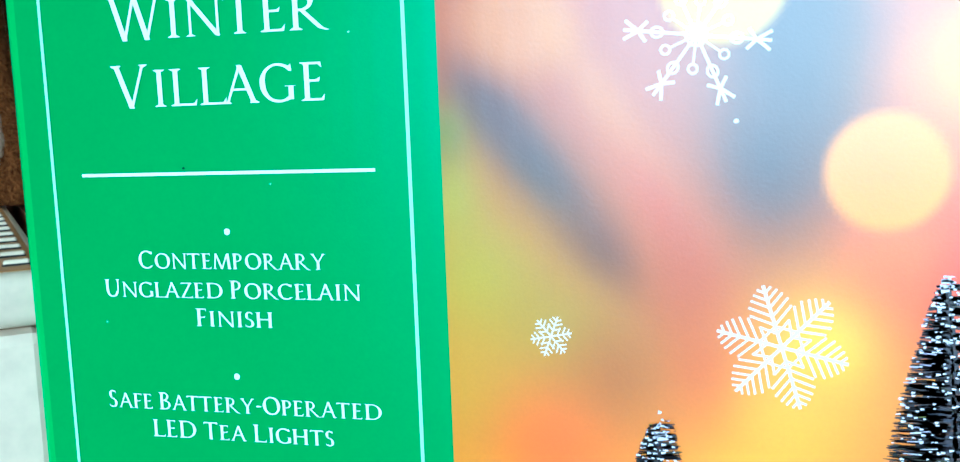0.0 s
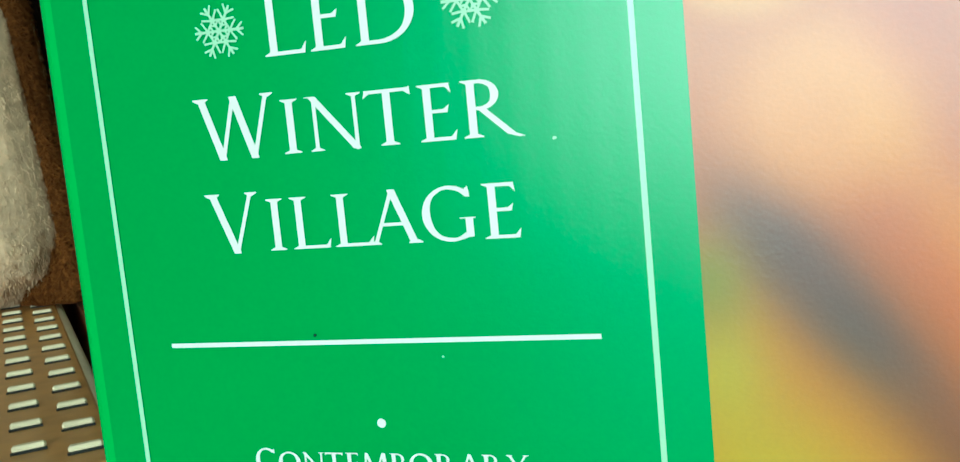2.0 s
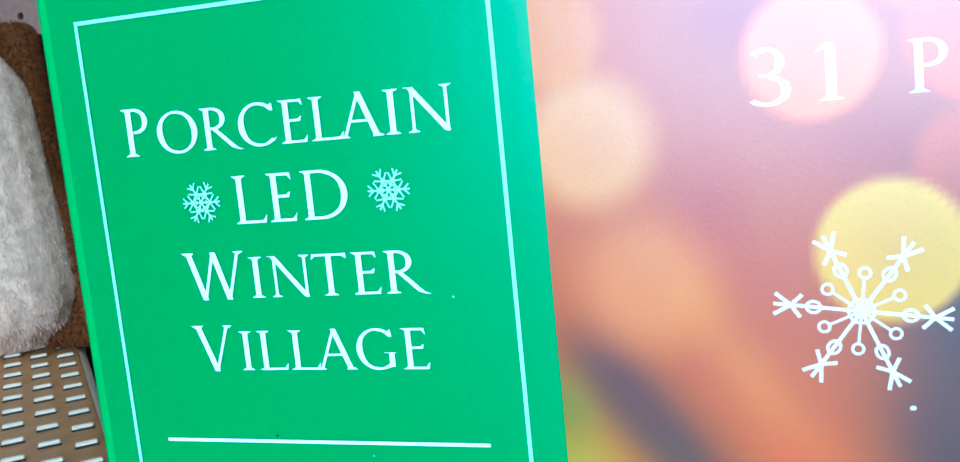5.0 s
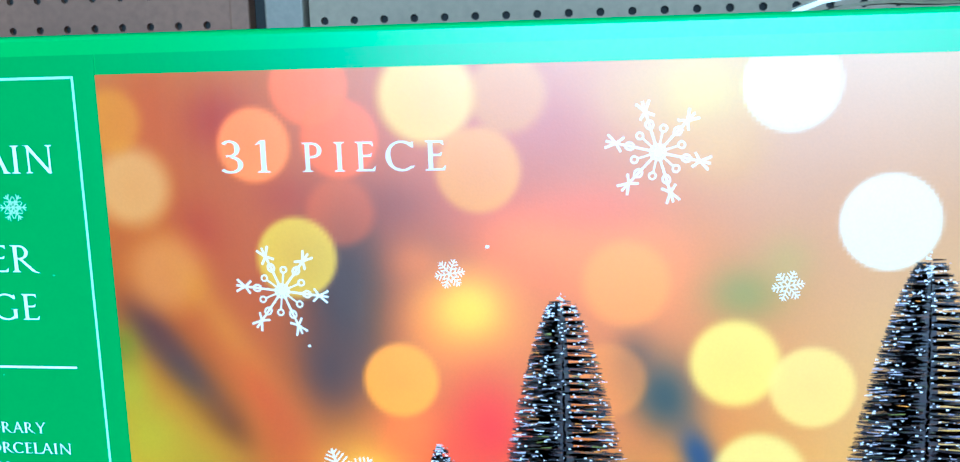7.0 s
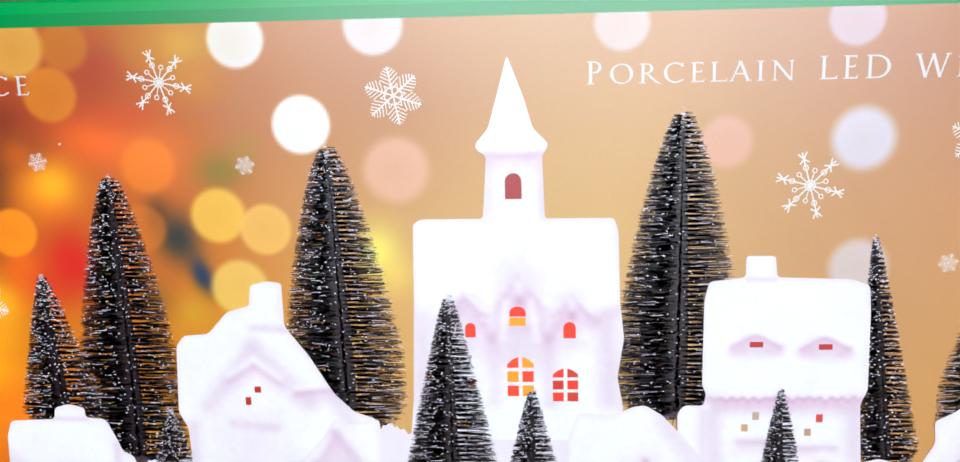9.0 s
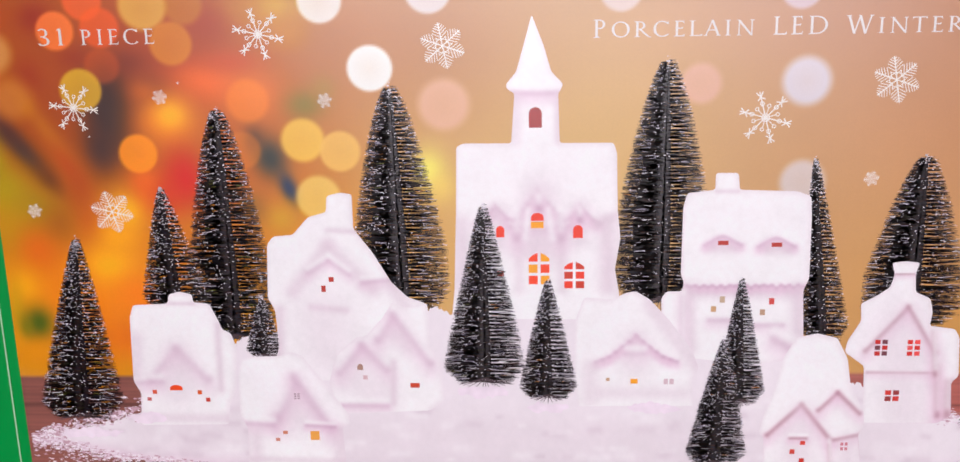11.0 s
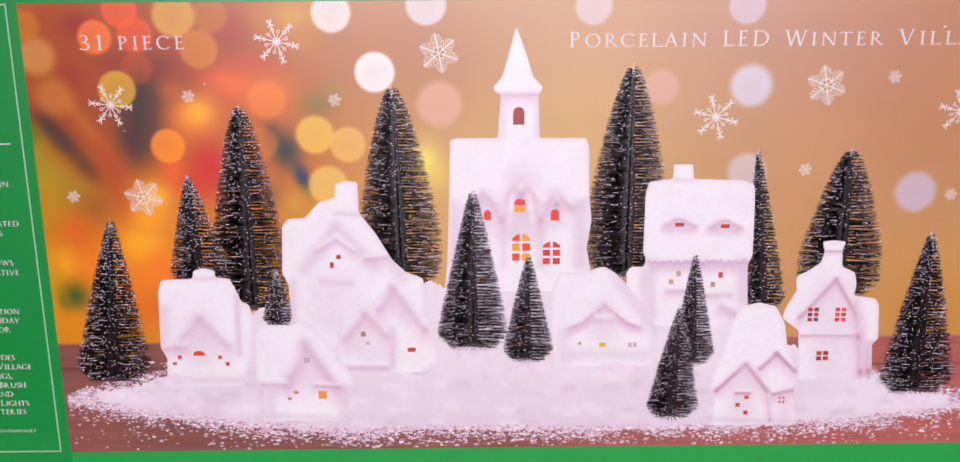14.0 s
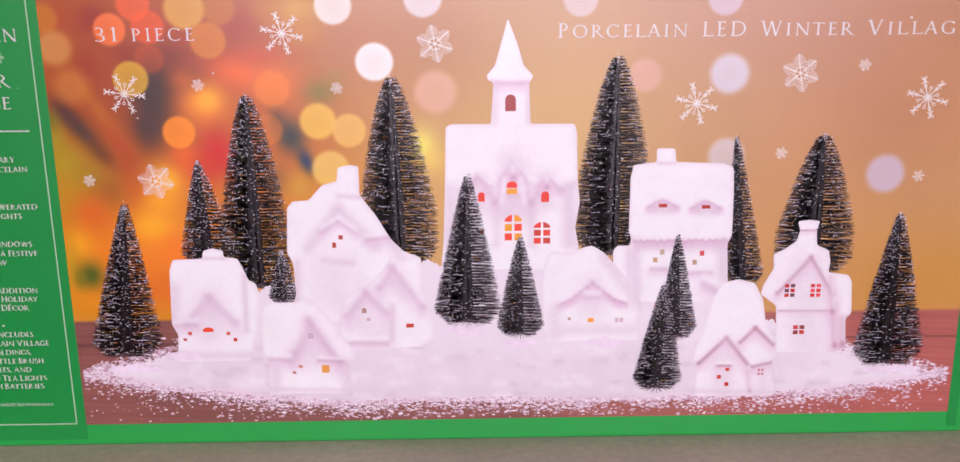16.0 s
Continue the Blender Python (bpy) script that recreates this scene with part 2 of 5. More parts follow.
PITCH = 0.0265
pegboard("pegboard_left", -0.166 - PITCH * 60 - 1e-6, -0.166, 0.3610 - PITCH * 32.5, 0.3610 + PITCH * 32.5 + 1e-6, 0.580, PEG_BROWN, "brown perforated pegboard back panel of the gondola")
pegboard("pegboard_right", -0.1114, -0.1114 + PITCH * 60 + 1e-6, 0.3610 - PITCH * 32.5, 0.3610 + PITCH * 32.5 + 1e-6, 0.580, PEG_GREY, "grey-beige perforated pegboard back panel of the gondola")
post = thing("gondola_upright", "grey steel slotted upright between pegboard panels", "shelf upright", pose(0, 0, -0.55))
part("channel", block(-0.148, -0.1114 - 0.002, 0.580 - 0.012, 0.580 + 0.02, 0, 1.9, 0.002), STEEL, post, "pale grey steel channel")
part("slot_strip", block(-0.160, -0.150, 0.580 - 0.002, 0.580 + 0.02, 0, 1.9, 0.001), BLACK, post, "black slotted strip")
part("side_channel", block(-0.180, -0.162, 0.580 - 0.012, 0.580 + 0.02, 0, 1.9, 0.002), PEG_BROWN, post, "brown edge channel")

deck = thing("store_shelf", "cream painted steel bottom shelf of the store shelving", "shelf", pose(0, 0, -0.55))
part("deck", block(-1.6, 1.9, -0.06, 0.580 - 0.02, 0.51, 0.55 + BASE_Z, 0.004), CREAM_DECK, deck)
part("kick_plate", block(-1.6, 1.9, -0.03, 0.0, 0.0, 0.509, 0.003), STEEL, deck, "grey kick plate")

# ---- the village gift box ----
X0, X1, Z1, DEPTH = -0.1091, 0.6795, 0.3420, 0.30
Z0 = BASE_Z
box = thing("gift_box", "green cardboard box with a printed winter village picture, on a shelf", "box", pose(0, 0, 0))
part("carton", block(X0, X1, 0.0, DEPTH, Z0, Z1, 0.0016, 3), GREEN_LIGHT, box)
panel = part("side_panel", block(X0 + 0.0033, 0.0, -0.0003, 0.001, Z0 + 0.005, Z1 - 0.006), GREEN, box, "darker green text panel with white lettering")
part("green_border", block(0.0005, X1 - 0.0045, -0.0003, 0.001, 0.3303, Z1 - 0.006), GREEN, box, "green border above the picture")
part("green_edge", block(0.6673, X1 - 0.0045, -0.0003, 0.001, Z0 + 0.005, 0.3300), GREEN, box, "green border beside the picture")
part("tape", block(X0 + 0.1, X1 - 0.1, 0.12, 0.17, Z1 + 0.0002, Z1 + 0.0006), KRAFT, box, "brown packing tape")

LAYER = 0.00004


def depth(level):
    return -0.0005 - LAYER * level


def bar(name, x0, x1, z0, z1, level, ink, parent, label=""):
    y = depth(level)
    return sheet(name, [(x0, y, z0), (x1, y, z0), (x1, y, z1), (x0, y, z1)], [(0, 1, 2, 3)], ink, parent, None, label)


# white rule that frames the text panel
bar("frame_line", -0.0992, -0.0983, 0.0099, 0.3298, 1, MINT_INK, panel)
bar("frame_line", -0.0078, -0.0069, 0.0099, 0.3298, 1, MINT_INK, panel)
bar("frame_line", -0.0982, -0.0079, 0.3289, 0.3298, 1, MINT_INK, panel)
bar("frame_line", -0.0982, -0.0079, 0.0099, 0.0108, 1, MINT_INK, panel)

# ---- the printed picture: blurred lights ----
PW, PH, PB = 0.6670, 0.3206, 0.0094
NX, NZ = 551, 271
gx, gz = np.meshgrid(np.linspace(0, PW, NX), np.linspace(PB, PB + PH, NZ))
canvas = np.zeros((NZ, NX, 3))
canvas[:] = (212, 172, 138)
warp = np.array([[noise.noise(Vector((x * 14, z * 14, 3.1))) for x in np.linspace(0, PW, 111)] for z in np.linspace(0, PH, 55)])
warp = warp[np.clip((np.arange(NZ) / (NZ - 1) * 54).round().astype(int), 0, 54)][:, np.clip((np.arange(NX) / (NX - 1) * 110).round().astype(int), 0, 110)]


def glow(x, z, rx, rz, colour, strength=1.0, turn=0.0):
    """A soft out-of-focus patch of colour."""
    a = radians(turn)
    u, w = (gx - x) * math.cos(a) + (gz - z) * math.sin(a), -(gx - x) * math.sin(a) + (gz - z) * math.cos(a)
    k = (strength * np.exp(-((u / rx) ** 2 + (w / rz) ** 2)))[..., None]
    canvas[:] = canvas * (1 - k) + np.array(colour) * k


def bokeh(x, z, r, colour, strength=0.8, soft=0.12):
    """A disc of a blurred fairy light with a slightly brighter rim."""
    d = np.hypot(gx - x, gz - z) / r
    k = np.clip((1 + soft - d) / (2 * soft), 0, 1)
    k = (strength * k * k * (3 - 2 * k) * (0.9 + 0.1 * np.clip(d, 0, 1)))[..., None]
    canvas[:] = canvas * (1 - k) + np.array(colour) * k


# calm tan to the right, ochre towards the table
glow(0.3989, 0.2823, 0.1806, 0.1118, (202, 158, 114), 0.9)
glow(0.5965, 0.2585, 0.1419, 0.1118, (196, 138, 106), 0.85)
glow(0.5266, 0.3147, 0.1720, 0.0387, (180, 124, 100), 0.6)
glow(0.6245, 0.1111, 0.1290, 0.0559, (206, 148, 84), 0.85)
glow(0.5159, 0.1461, 0.0946, 0.0688, (208, 156, 108), 0.65)
glow(0.3474, 0.2217, 0.0731, 0.0860, (224, 184, 132), 0.75)
glow(0.2528, 0.3008, 0.0731, 0.0516, (180, 120, 78), 0.8)
glow(0.2315, 0.1824, 0.0602, 0.0688, (224, 174, 104), 0.7)
# red-brown ground of the warm side
glow(0.0318, 0.2649, 0.1075, 0.1419, (168, 82, 34), 0.97)
glow(0.1115, 0.2939, 0.0817, 0.0645, (170, 70, 26), 0.92)
glow(0.1494, 0.2197, 0.0645, 0.0645, (196, 104, 30), 0.85)
glow(0.0589, 0.1430, 0.1118, 0.0559, (240, 142, 14), 0.94)
glow(0.1674, 0.1509, 0.0516, 0.0430, (220, 150, 60), 0.8)
# dark gaps between the branches
glow(0.0766, 0.2660, 0.0160, 0.0220, (52, 22, 16), 0.92)
glow(0.0750, 0.2579, 0.0112, 0.0206, (62, 40, 44), 0.92, 8)
glow(0.0680, 0.2384, 0.0115, 0.0160, (66, 42, 44), 0.85)
glow(0.1022, 0.2735, 0.0129, 0.0095, (86, 40, 22), 0.8, 30)
glow(0.1174, 0.2870, 0.0172, 0.0112, (140, 54, 24), 0.7)
glow(0.0898, 0.2890, 0.0129, 0.0077, (120, 44, 26), 0.7)
glow(0.0205, 0.2380, 0.0200, 0.0068, (72, 46, 52), 0.92, -51)
glow(0.0105, 0.2500, 0.0112, 0.0060, (78, 40, 44), 0.8, -50)
glow(0.0345, 0.2190, 0.0112, 0.0060, (92, 40, 30), 0.7, -48)
glow(0.0373, 0.3156, 0.0112, 0.0095, (150, 44, 30), 0.8)
glow(0.0167, 0.3199, 0.0095, 0.0172, (176, 76, 40), 0.6)
glow(0.0294, 0.2820, 0.0077, 0.0103, (160, 58, 34), 0.7)
glow(0.0582, 0.2923, 0.0095, 0.0060, (150, 52, 34), 0.6)
# olive and amber streaks below the dark diagonal
glow(0.0377, 0.2475, 0.0258, 0.0056, (196, 116, 28), 0.85, -58)
glow(0.0477, 0.2271, 0.0172, 0.0052, (190, 80, 24), 0.7, -60)
glow(0.0076, 0.2116, 0.0172, 0.0198, (184, 160, 44), 0.95)
glow(0.0020, 0.2320, 0.0080, 0.0130, (176, 158, 70), 0.8)
glow(0.0008, 0.2455, 0.0060, 0.0075, (124, 122, 44), 0.8)
glow(0.0251, 0.2033, 0.0189, 0.0129, (176, 140, 34), 0.9, -20)
glow(0.0050, 0.1891, 0.0120, 0.0181, (196, 146, 36), 0.85)
glow(0.0372, 0.1932, 0.0112, 0.0129, (168, 100, 26), 0.8)
glow(0.0518, 0.2155, 0.0086, 0.0155, (178, 84, 40), 0.75)
glow(0.0571, 0.1938, 0.0086, 0.0129, (192, 92, 36), 0.75)
# orange arc and yellow cores
glow(0.1084, 0.2554, 0.0198, 0.0172, (244, 140, 8), 0.9)
glow(0.1360, 0.2775, 0.0258, 0.0129, (242, 118, 8), 0.92, -15)
glow(0.1621, 0.2694, 0.0172, 0.0146, (236, 128, 20), 0.85)
glow(0.1121, 0.2579, 0.0112, 0.0103, (255, 188, 0), 0.95)
glow(0.0970, 0.2727, 0.0095, 0.0069, (226, 120, 20), 0.6)
glow(0.1496, 0.2892, 0.0172, 0.0069, (206, 86, 16), 0.6)
glow(0.1771, 0.3208, 0.0172, 0.0112, (216, 166, 0), 0.92)
glow(0.1600, 0.3185, 0.0129, 0.0103, (196, 128, 14), 0.7)
glow(0.1847, 0.3049, 0.0129, 0.0095, (206, 140, 34), 0.7)
glow(0.1375, 0.3104, 0.0129, 0.0112, (168, 66, 24), 0.7)
glow(0.1170, 0.2201, 0.0120, 0.0165, (206, 38, 8), 0.92)
glow(0.1049, 0.2113, 0.0103, 0.0129, (210, 62, 12), 0.7)
glow(0.0918, 0.2123, 0.0086, 0.0146, (226, 92, 10), 0.7)
glow(0.0784, 0.1999, 0.0129, 0.0129, (255, 190, 0), 0.95)
glow(0.0726, 0.1845, 0.0146, 0.0112, (250, 172, 6), 0.85)
glow(0.0925, 0.2204, 0.0086, 0.0086, (240, 120, 10), 0.6)
glow(0.1504, 0.2352, 0.0112, 0.0129, (206, 112, 28), 0.7)
glow(0.1694, 0.2318, 0.0095, 0.0120, (40, 44, 40), 0.95, 15)
glow(0.1605, 0.2434, 0.0060, 0.0077, (80, 50, 30), 0.7)
glow(0.1797, 0.2130, 0.0047, 0.0095, (14, 36, 84), 0.95, 20)
glow(0.1736, 0.1950, 0.0110, 0.0100, (214, 160, 4), 0.9)
glow(0.1579, 0.2016, 0.0077, 0.0103, (150, 104, 30), 0.7)
glow(0.1920, 0.2631, 0.0112, 0.0086, (140, 122, 44), 0.85)
glow(0.2037, 0.2733, 0.0077, 0.0077, (172, 138, 66), 0.6)
glow(0.2101, 0.3012, 0.0172, 0.0215, (184, 120, 76), 0.6)
glow(0.2637, 0.2236, 0.0103, 0.0129, (255, 240, 140), 0.9)
glow(0.2714, 0.2128, 0.0095, 0.0103, (250, 214, 130), 0.6)
# lower left, towards the table
glow(0.0221, 0.1760, 0.0129, 0.0129, (220, 110, 14), 0.8)
glow(0.0656, 0.1662, 0.0172, 0.0129, (255, 184, 2), 0.92)
glow(0.0107, 0.1531, 0.0103, 0.0129, (246, 176, 14), 0.8)
glow(0.0818, 0.1474, 0.0146, 0.0129, (246, 138, 4), 0.85)
glow(0.0037, 0.1391, 0.0056, 0.0200, (206, 160, 8), 0.85)
glow(0.0165, 0.1295, 0.0095, 0.0105, (78, 96, 14), 0.95)
glow(0.0087, 0.1267, 0.0043, 0.0069, (128, 120, 20), 0.8)
glow(0.0241, 0.1102, 0.0258, 0.0077, (226, 150, 36), 0.8)
glow(0.0748, 0.1191, 0.0215, 0.0129, (226, 120, 16), 0.8)
glow(0.1482, 0.1323, 0.0129, 0.0172, (206, 150, 60), 0.7)
# blurred fairy lights
bokeh(0.1011, 0.3216, 0.0142, (238, 192, 116), 0.75, 0.16)
bokeh(0.0661, 0.3252, 0.0116, (242, 110, 72), 0.8, 0.14)
bokeh(0.0483, 0.3080, 0.0112, (246, 132, 84), 0.92, 0.12)
bokeh(0.0747, 0.3094, 0.0116, (240, 104, 44), 0.75, 0.14)
bokeh(0.0739, 0.2875, 0.0103, (216, 100, 56), 0.45, 0.2)
bokeh(0.1158, 0.2997, 0.0125, (226, 150, 76), 0.72, 0.14)
bokeh(0.1247, 0.3213, 0.0112, (214, 150, 70), 0.5, 0.22)
bokeh(0.0597, 0.2736, 0.0125, (222, 174, 84), 0.92, 0.1)
bokeh(0.0088, 0.2958, 0.0120, (232, 180, 126), 0.62, 0.36)
bokeh(0.0181, 0.2689, 0.0118, (236, 170, 116), 0.45, 0.6)
bokeh(0.0036, 0.3159, 0.0095, (214, 140, 60), 0.6, 0.3)
bokeh(0.0903, 0.2354, 0.0116, (252, 156, 10), 0.92, 0.12)
bokeh(0.1584, 0.2660, 0.0125, (250, 148, 34), 0.6, 0.2)
bokeh(0.1531, 0.2365, 0.0112, (222, 132, 40), 0.55, 0.16)
bokeh(0.1896, 0.2422, 0.0129, (248, 200, 112), 0.9, 0.16)
bokeh(0.2115, 0.2353, 0.0120, (246, 196, 122), 0.85, 0.12)
bokeh(0.1971, 0.2074, 0.0133, (244, 204, 130), 0.85, 0.16)
bokeh(0.2038, 0.3226, 0.0129, (246, 236, 240), 0.92, 0.1)
bokeh(0.2662, 0.3273, 0.0133, (238, 228, 240), 0.85, 0.1)
bokeh(0.2312, 0.2837, 0.0133, (252, 246, 252), 0.96, 0.09)
bokeh(0.2738, 0.2621, 0.0150, (236, 186, 172), 0.7, 0.24)
bokeh(0.3761, 0.3254, 0.0120, (232, 214, 226), 0.75, 0.12)
bokeh(0.4771, 0.3252, 0.0120, (222, 204, 228), 0.75, 0.12)
bokeh(0.4826, 0.2727, 0.0138, (228, 218, 238), 0.88, 0.24)
bokeh(0.4226, 0.2721, 0.0116, (232, 180, 176), 0.6, 0.24)
bokeh(0.6004, 0.1991, 0.0138, (216, 200, 228), 0.8, 0.24)
bokeh(0.4831, 0.2137, 0.0129, (226, 214, 228), 0.75, 0.24)
canvas[:] = np.clip(canvas, 8, 255)
table = np.clip((0.0935 - gz) / 0.0022 + 0.5, 0, 1)[..., None]
planks = 1 + 0.05 * np.sin(gz * 900 + 6 * np.sin(gx * 9)) * np.sin(gx * 31 + gz * 400) + 0.04 * np.sin(gz * 2300 + gx * 23) - 0.30 * np.exp(-(((gz - 0.0745 + 0.004 * gx) / 0.0011) ** 2)) + 0.10 * warp
wood = np.array((146, 92, 88)) * planks[..., None] + np.array((34, 14, 14)) * np.clip((gx - 0.30) / 0.3, -0.2, 1)[..., None]
canvas[:] = canvas * (1 - table) + wood * table
canvas *= 1 + 0.02 * warp[..., None]
y = depth(0)
verts = np.stack([gx, np.full_like(gx, y), gz], -1).reshape(-1, 3)
idx = np.arange(NX * NZ).reshape(NZ, NX)
faces = np.stack([idx[:-1, :-1], idx[:-1, 1:], idx[1:, 1:], idx[1:, :-1]], -1).reshape(-1, 4).tolist()
picture = sheet("picture", verts, faces, PRINT, box, ink(canvas).reshape(-1, 3), "printed photograph of a white porcelain village among warm blurred lights")

# ---- printed motifs ----
from mathutils.geometry import delaunay_2d_cdt


def dist_segment(px, pz, a, b):
    ax, az, bx, bz = *a, *b
    t = np.clip(((px - ax) * (bx - ax) + (pz - az) * (bz - az)) / max((bx - ax) ** 2 + (bz - az) ** 2, 1e-12), 0, 1)
    return np.hypot(px - ax - t * (bx - ax), pz - az - t * (bz - az))


def patch(name, outline, level, base, strokes=(), parent=None, label="", step=0.0013, rounds=2, mottle=0.012, rim=None):
    """A printed shape: its outline filled with fine triangles, shaded by soft brush strokes (from, to, width, colour, strength)."""
    pts = rounded(outline, rounds) if rounds else list(outline)
    zs = [p[1] for p in pts]
    inner = []
    for i, z in enumerate(np.arange(min(zs) + step / 2, max(zs), step)):
        crossings = sorted(a[0] + (z - a[1]) / (b[1] - a[1]) * (b[0] - a[0]) for a, b in zip(pts, pts[1:] + pts[:1]) if (a[1] > z) != (b[1] > z))
        for c0, c1 in zip(crossings[::2], crossings[1::2]):
            inner += [(x, z) for x in np.arange(c0 + step * (0.5 + 0.5 * (i % 2)), c1 - step * 0.4, step)]
    edges = [(i, (i + 1) % len(pts)) for i in range(len(pts))]
    v2, _, f2, *_ = delaunay_2d_cdt([Vector(p) for p in pts + inner], edges, [], 1, 1e-6)
    px, pz = np.array([v.x for v in v2]), np.array([v.y for v in v2])
    col = np.tile(np.array(base, float), (len(px), 1))
    for a, b, width, colour, strength in strokes:
        k = (strength * np.exp(-((dist_segment(px, pz, a, b) / width) ** 2)))[:, None]
        col = col * (1 - k) + np.array(colour) * k
    if rim is not None:
        near = np.full(len(px), 1.0)
        for a, b in zip(pts, pts[1:] + pts[:1]):
            if abs(b[0] - a[0]) > 0.03 and b[0] < a[0] or max(a[1], b[1]) < min(zs) + 0.003:
                continue
            side = 1.0 if (b[1] - a[1]) < -0.0001 else 1.8
            near = np.minimum(near, side * dist_segment(px, pz, a, b))
        k = (0.30 * np.exp(-((near / 0.0026) ** 2)))[:, None]
        col = col * (1 - k) + np.array(rim) * k
    col *= np.array([1 + mottle * (noise.noise(Vector((x * 300, z * 300, 2.2))) + noise.noise(Vector((x * 80, z * 80, 5.2)))) for x, z in zip(px, pz)])[:, None]
    return sheet(name, np.stack([px, np.full_like(px, depth(level)), pz], -1), [tuple(f) for f in f2], PRINT, parent or picture, lin_array(col), label)


def brush_tree(tip, base, half, level, label, full=False, seed=1, snow=1.0, warm=0.15):
    """A printed bottle-brush tree: dark wire core, rows of drooping bristles and snow specks."""
    rnd = random.Random(seed)
    verts, faces, cols, specks = [], [], [], []
    h = tip[1] - base[1]
    y = depth(level)

    def quad(a, b, w, colour, tip_colour=None):
        dx, dz = b[0] - a[0], b[1] - a[1]
        n = math.hypot(dx, dz) or 1
        ox, oz = -dz / n * w / 2, dx / n * w / 2
        i = len(verts)
        verts.extend([(a[0] + ox, y, a[1] + oz), (a[0] - ox, y, a[1] - oz), (b[0] - ox * 0.5, y, b[1] - oz * 0.5), (b[0] + ox * 0.5, y, b[1] + oz * 0.5)])
        faces.append((i, i + 1, i + 2, i + 3))
        cols.extend([colour, colour, tip_colour or colour, tip_colour or colour])

    def axis(t):
        return base[0] + (tip[0] - base[0]) * t, base[1] + h * t

    def spread(t):
        d = 1 - t
        swell = min(d / 0.70, 1) ** 0.66 if full else min(d / 0.90, 1) ** 0.86
        return half * 1.05 * (0.07 + 0.93 * swell) * (1 if t > 0.09 else 0.66 + 3.78 * t)

    # dark mass of the bristles: full on the shaded side, a narrow core on the lit side
    for k in range(40):
        t0, t1 = k / 40 * 0.96 + 0.01, (k + 1) / 40 * 0.96 + 0.01
        (ax, az), (bx, bz) = axis(t0), axis(t1)
        i = len(verts)
        verts.extend([(ax - spread(t0) * 0.62, y, az), (ax + spread(t0) * 0.16, y, az), (bx + spread(t1) * 0.16, y, bz), (bx - spread(t1) * 0.62, y, bz)])
        faces.append((i, i + 1, i + 2, i + 3))
        cols.extend([(42, 27, 36)] * 4)
    for k in range(9):
        t0, t1 = k / 9 * 0.95, (k + 1) / 9 * 0.95
        quad(axis(t0), axis(t1), half * 0.12 * (1.10 - t0), (20, 14, 18))
    dark = [(34, 20, 32), (44, 26, 42), (30, 32, 34), (54, 36, 30), (42, 22, 36), (46, 46, 64), (62, 58, 34), (80, 48, 32)]
    pale = [(206, 200, 214), (232, 226, 236), (176, 168, 184), (252, 248, 252)]
    glint = [(206, 150, 72), (232, 170, 60), (166, 120, 60), (140, 140, 84)]
    pitch = 0.0021 + 0.0004 * rnd.random()

    def tone(lit, light):
        if rnd.random() < light:
            return rnd.choice(glint if rnd.random() < warm * 0.5 * lit else pale)
        return rnd.choice(dark)

    # rows of fine bristles, wiry on the lit side where the light falls between them
    y -= 2e-6
    rows = int(h / 0.00040)
    for r in range(rows):
        t = (r + rnd.random()) / rows * 0.985
        cx, cz = axis(t)
        w = spread(t)
        for n in range(5):
            reach = w * (rnd.uniform(0.90, 1.06) if rnd.random() < 0.6 else rnd.uniform(0.4, 0.95))
            quad((cx - w * rnd.uniform(0.0, 0.35), cz + rnd.uniform(-1, 1) * 0.0005), (cx - reach, cz + reach * rnd.uniform(-0.10, 0.09)), rnd.uniform(0.00024, 0.0005), rnd.choice(dark))
        for n in range(3):
            root = base[1] + (round((cz - base[1]) / pitch) + rnd.gauss(0, 0.15)) * pitch if rnd.random() < 0.8 else cz
            reach = w * (rnd.uniform(0.88, 1.06) if rnd.random() < 0.6 else rnd.uniform(0.4, 0.9))
            quad((cx + w * rnd.uniform(0.0, 0.2), root), (cx + reach, root + reach * rnd.uniform(-0.09, 0.07)), rnd.uniform(0.00026, 0.00055), rnd.choice(dark))
    # lit bristle ends and snow caught on them
    y -= 2e-6
    for r in range(int(rows * 0.7)):
        t = rnd.random() * 0.985
        cx, cz = axis(t)
        w = spread(t)
        for side in (-1, 1):
            a = w * (rnd.uniform(0.22, 0.98) if side < 0 else rnd.uniform(0.2, 0.95))
            b = a + w * rnd.uniform(0.08, 0.30)
            b = min(b, w * 1.06)
            z = cz + rnd.uniform(-1, 1) * 0.0006
            if side > 0:
                z = base[1] + (round((cz - base[1]) / pitch) + 0.5 + rnd.gauss(0, 0.14)) * pitch
            quad((cx + side * a, z), (cx + side * b, z + (b - a) * rnd.uniform(-0.12, 0.12)), rnd.uniform(0.00018, 0.00036), tone(1.0 if side > 0 else 0.6, 0.62 * min(snow, 1.2)))
    for r in range(int(rows * 1.6 * snow)):
        t = rnd.random() * 0.985
        cx, cz = axis(t)
        u = spread(t) * rnd.uniform(-1.03, 1.03)
        s = rnd.uniform(0.00015, 0.00038)
        specks.append(((cx + u - s * 1.2, cz), (cx + u + s * 1.2, cz + s * rnd.uniform(-0.4, 0.4)), s * 1.5, rnd.choice(((252, 248, 252), (236, 232, 242), (250, 246, 252)))))
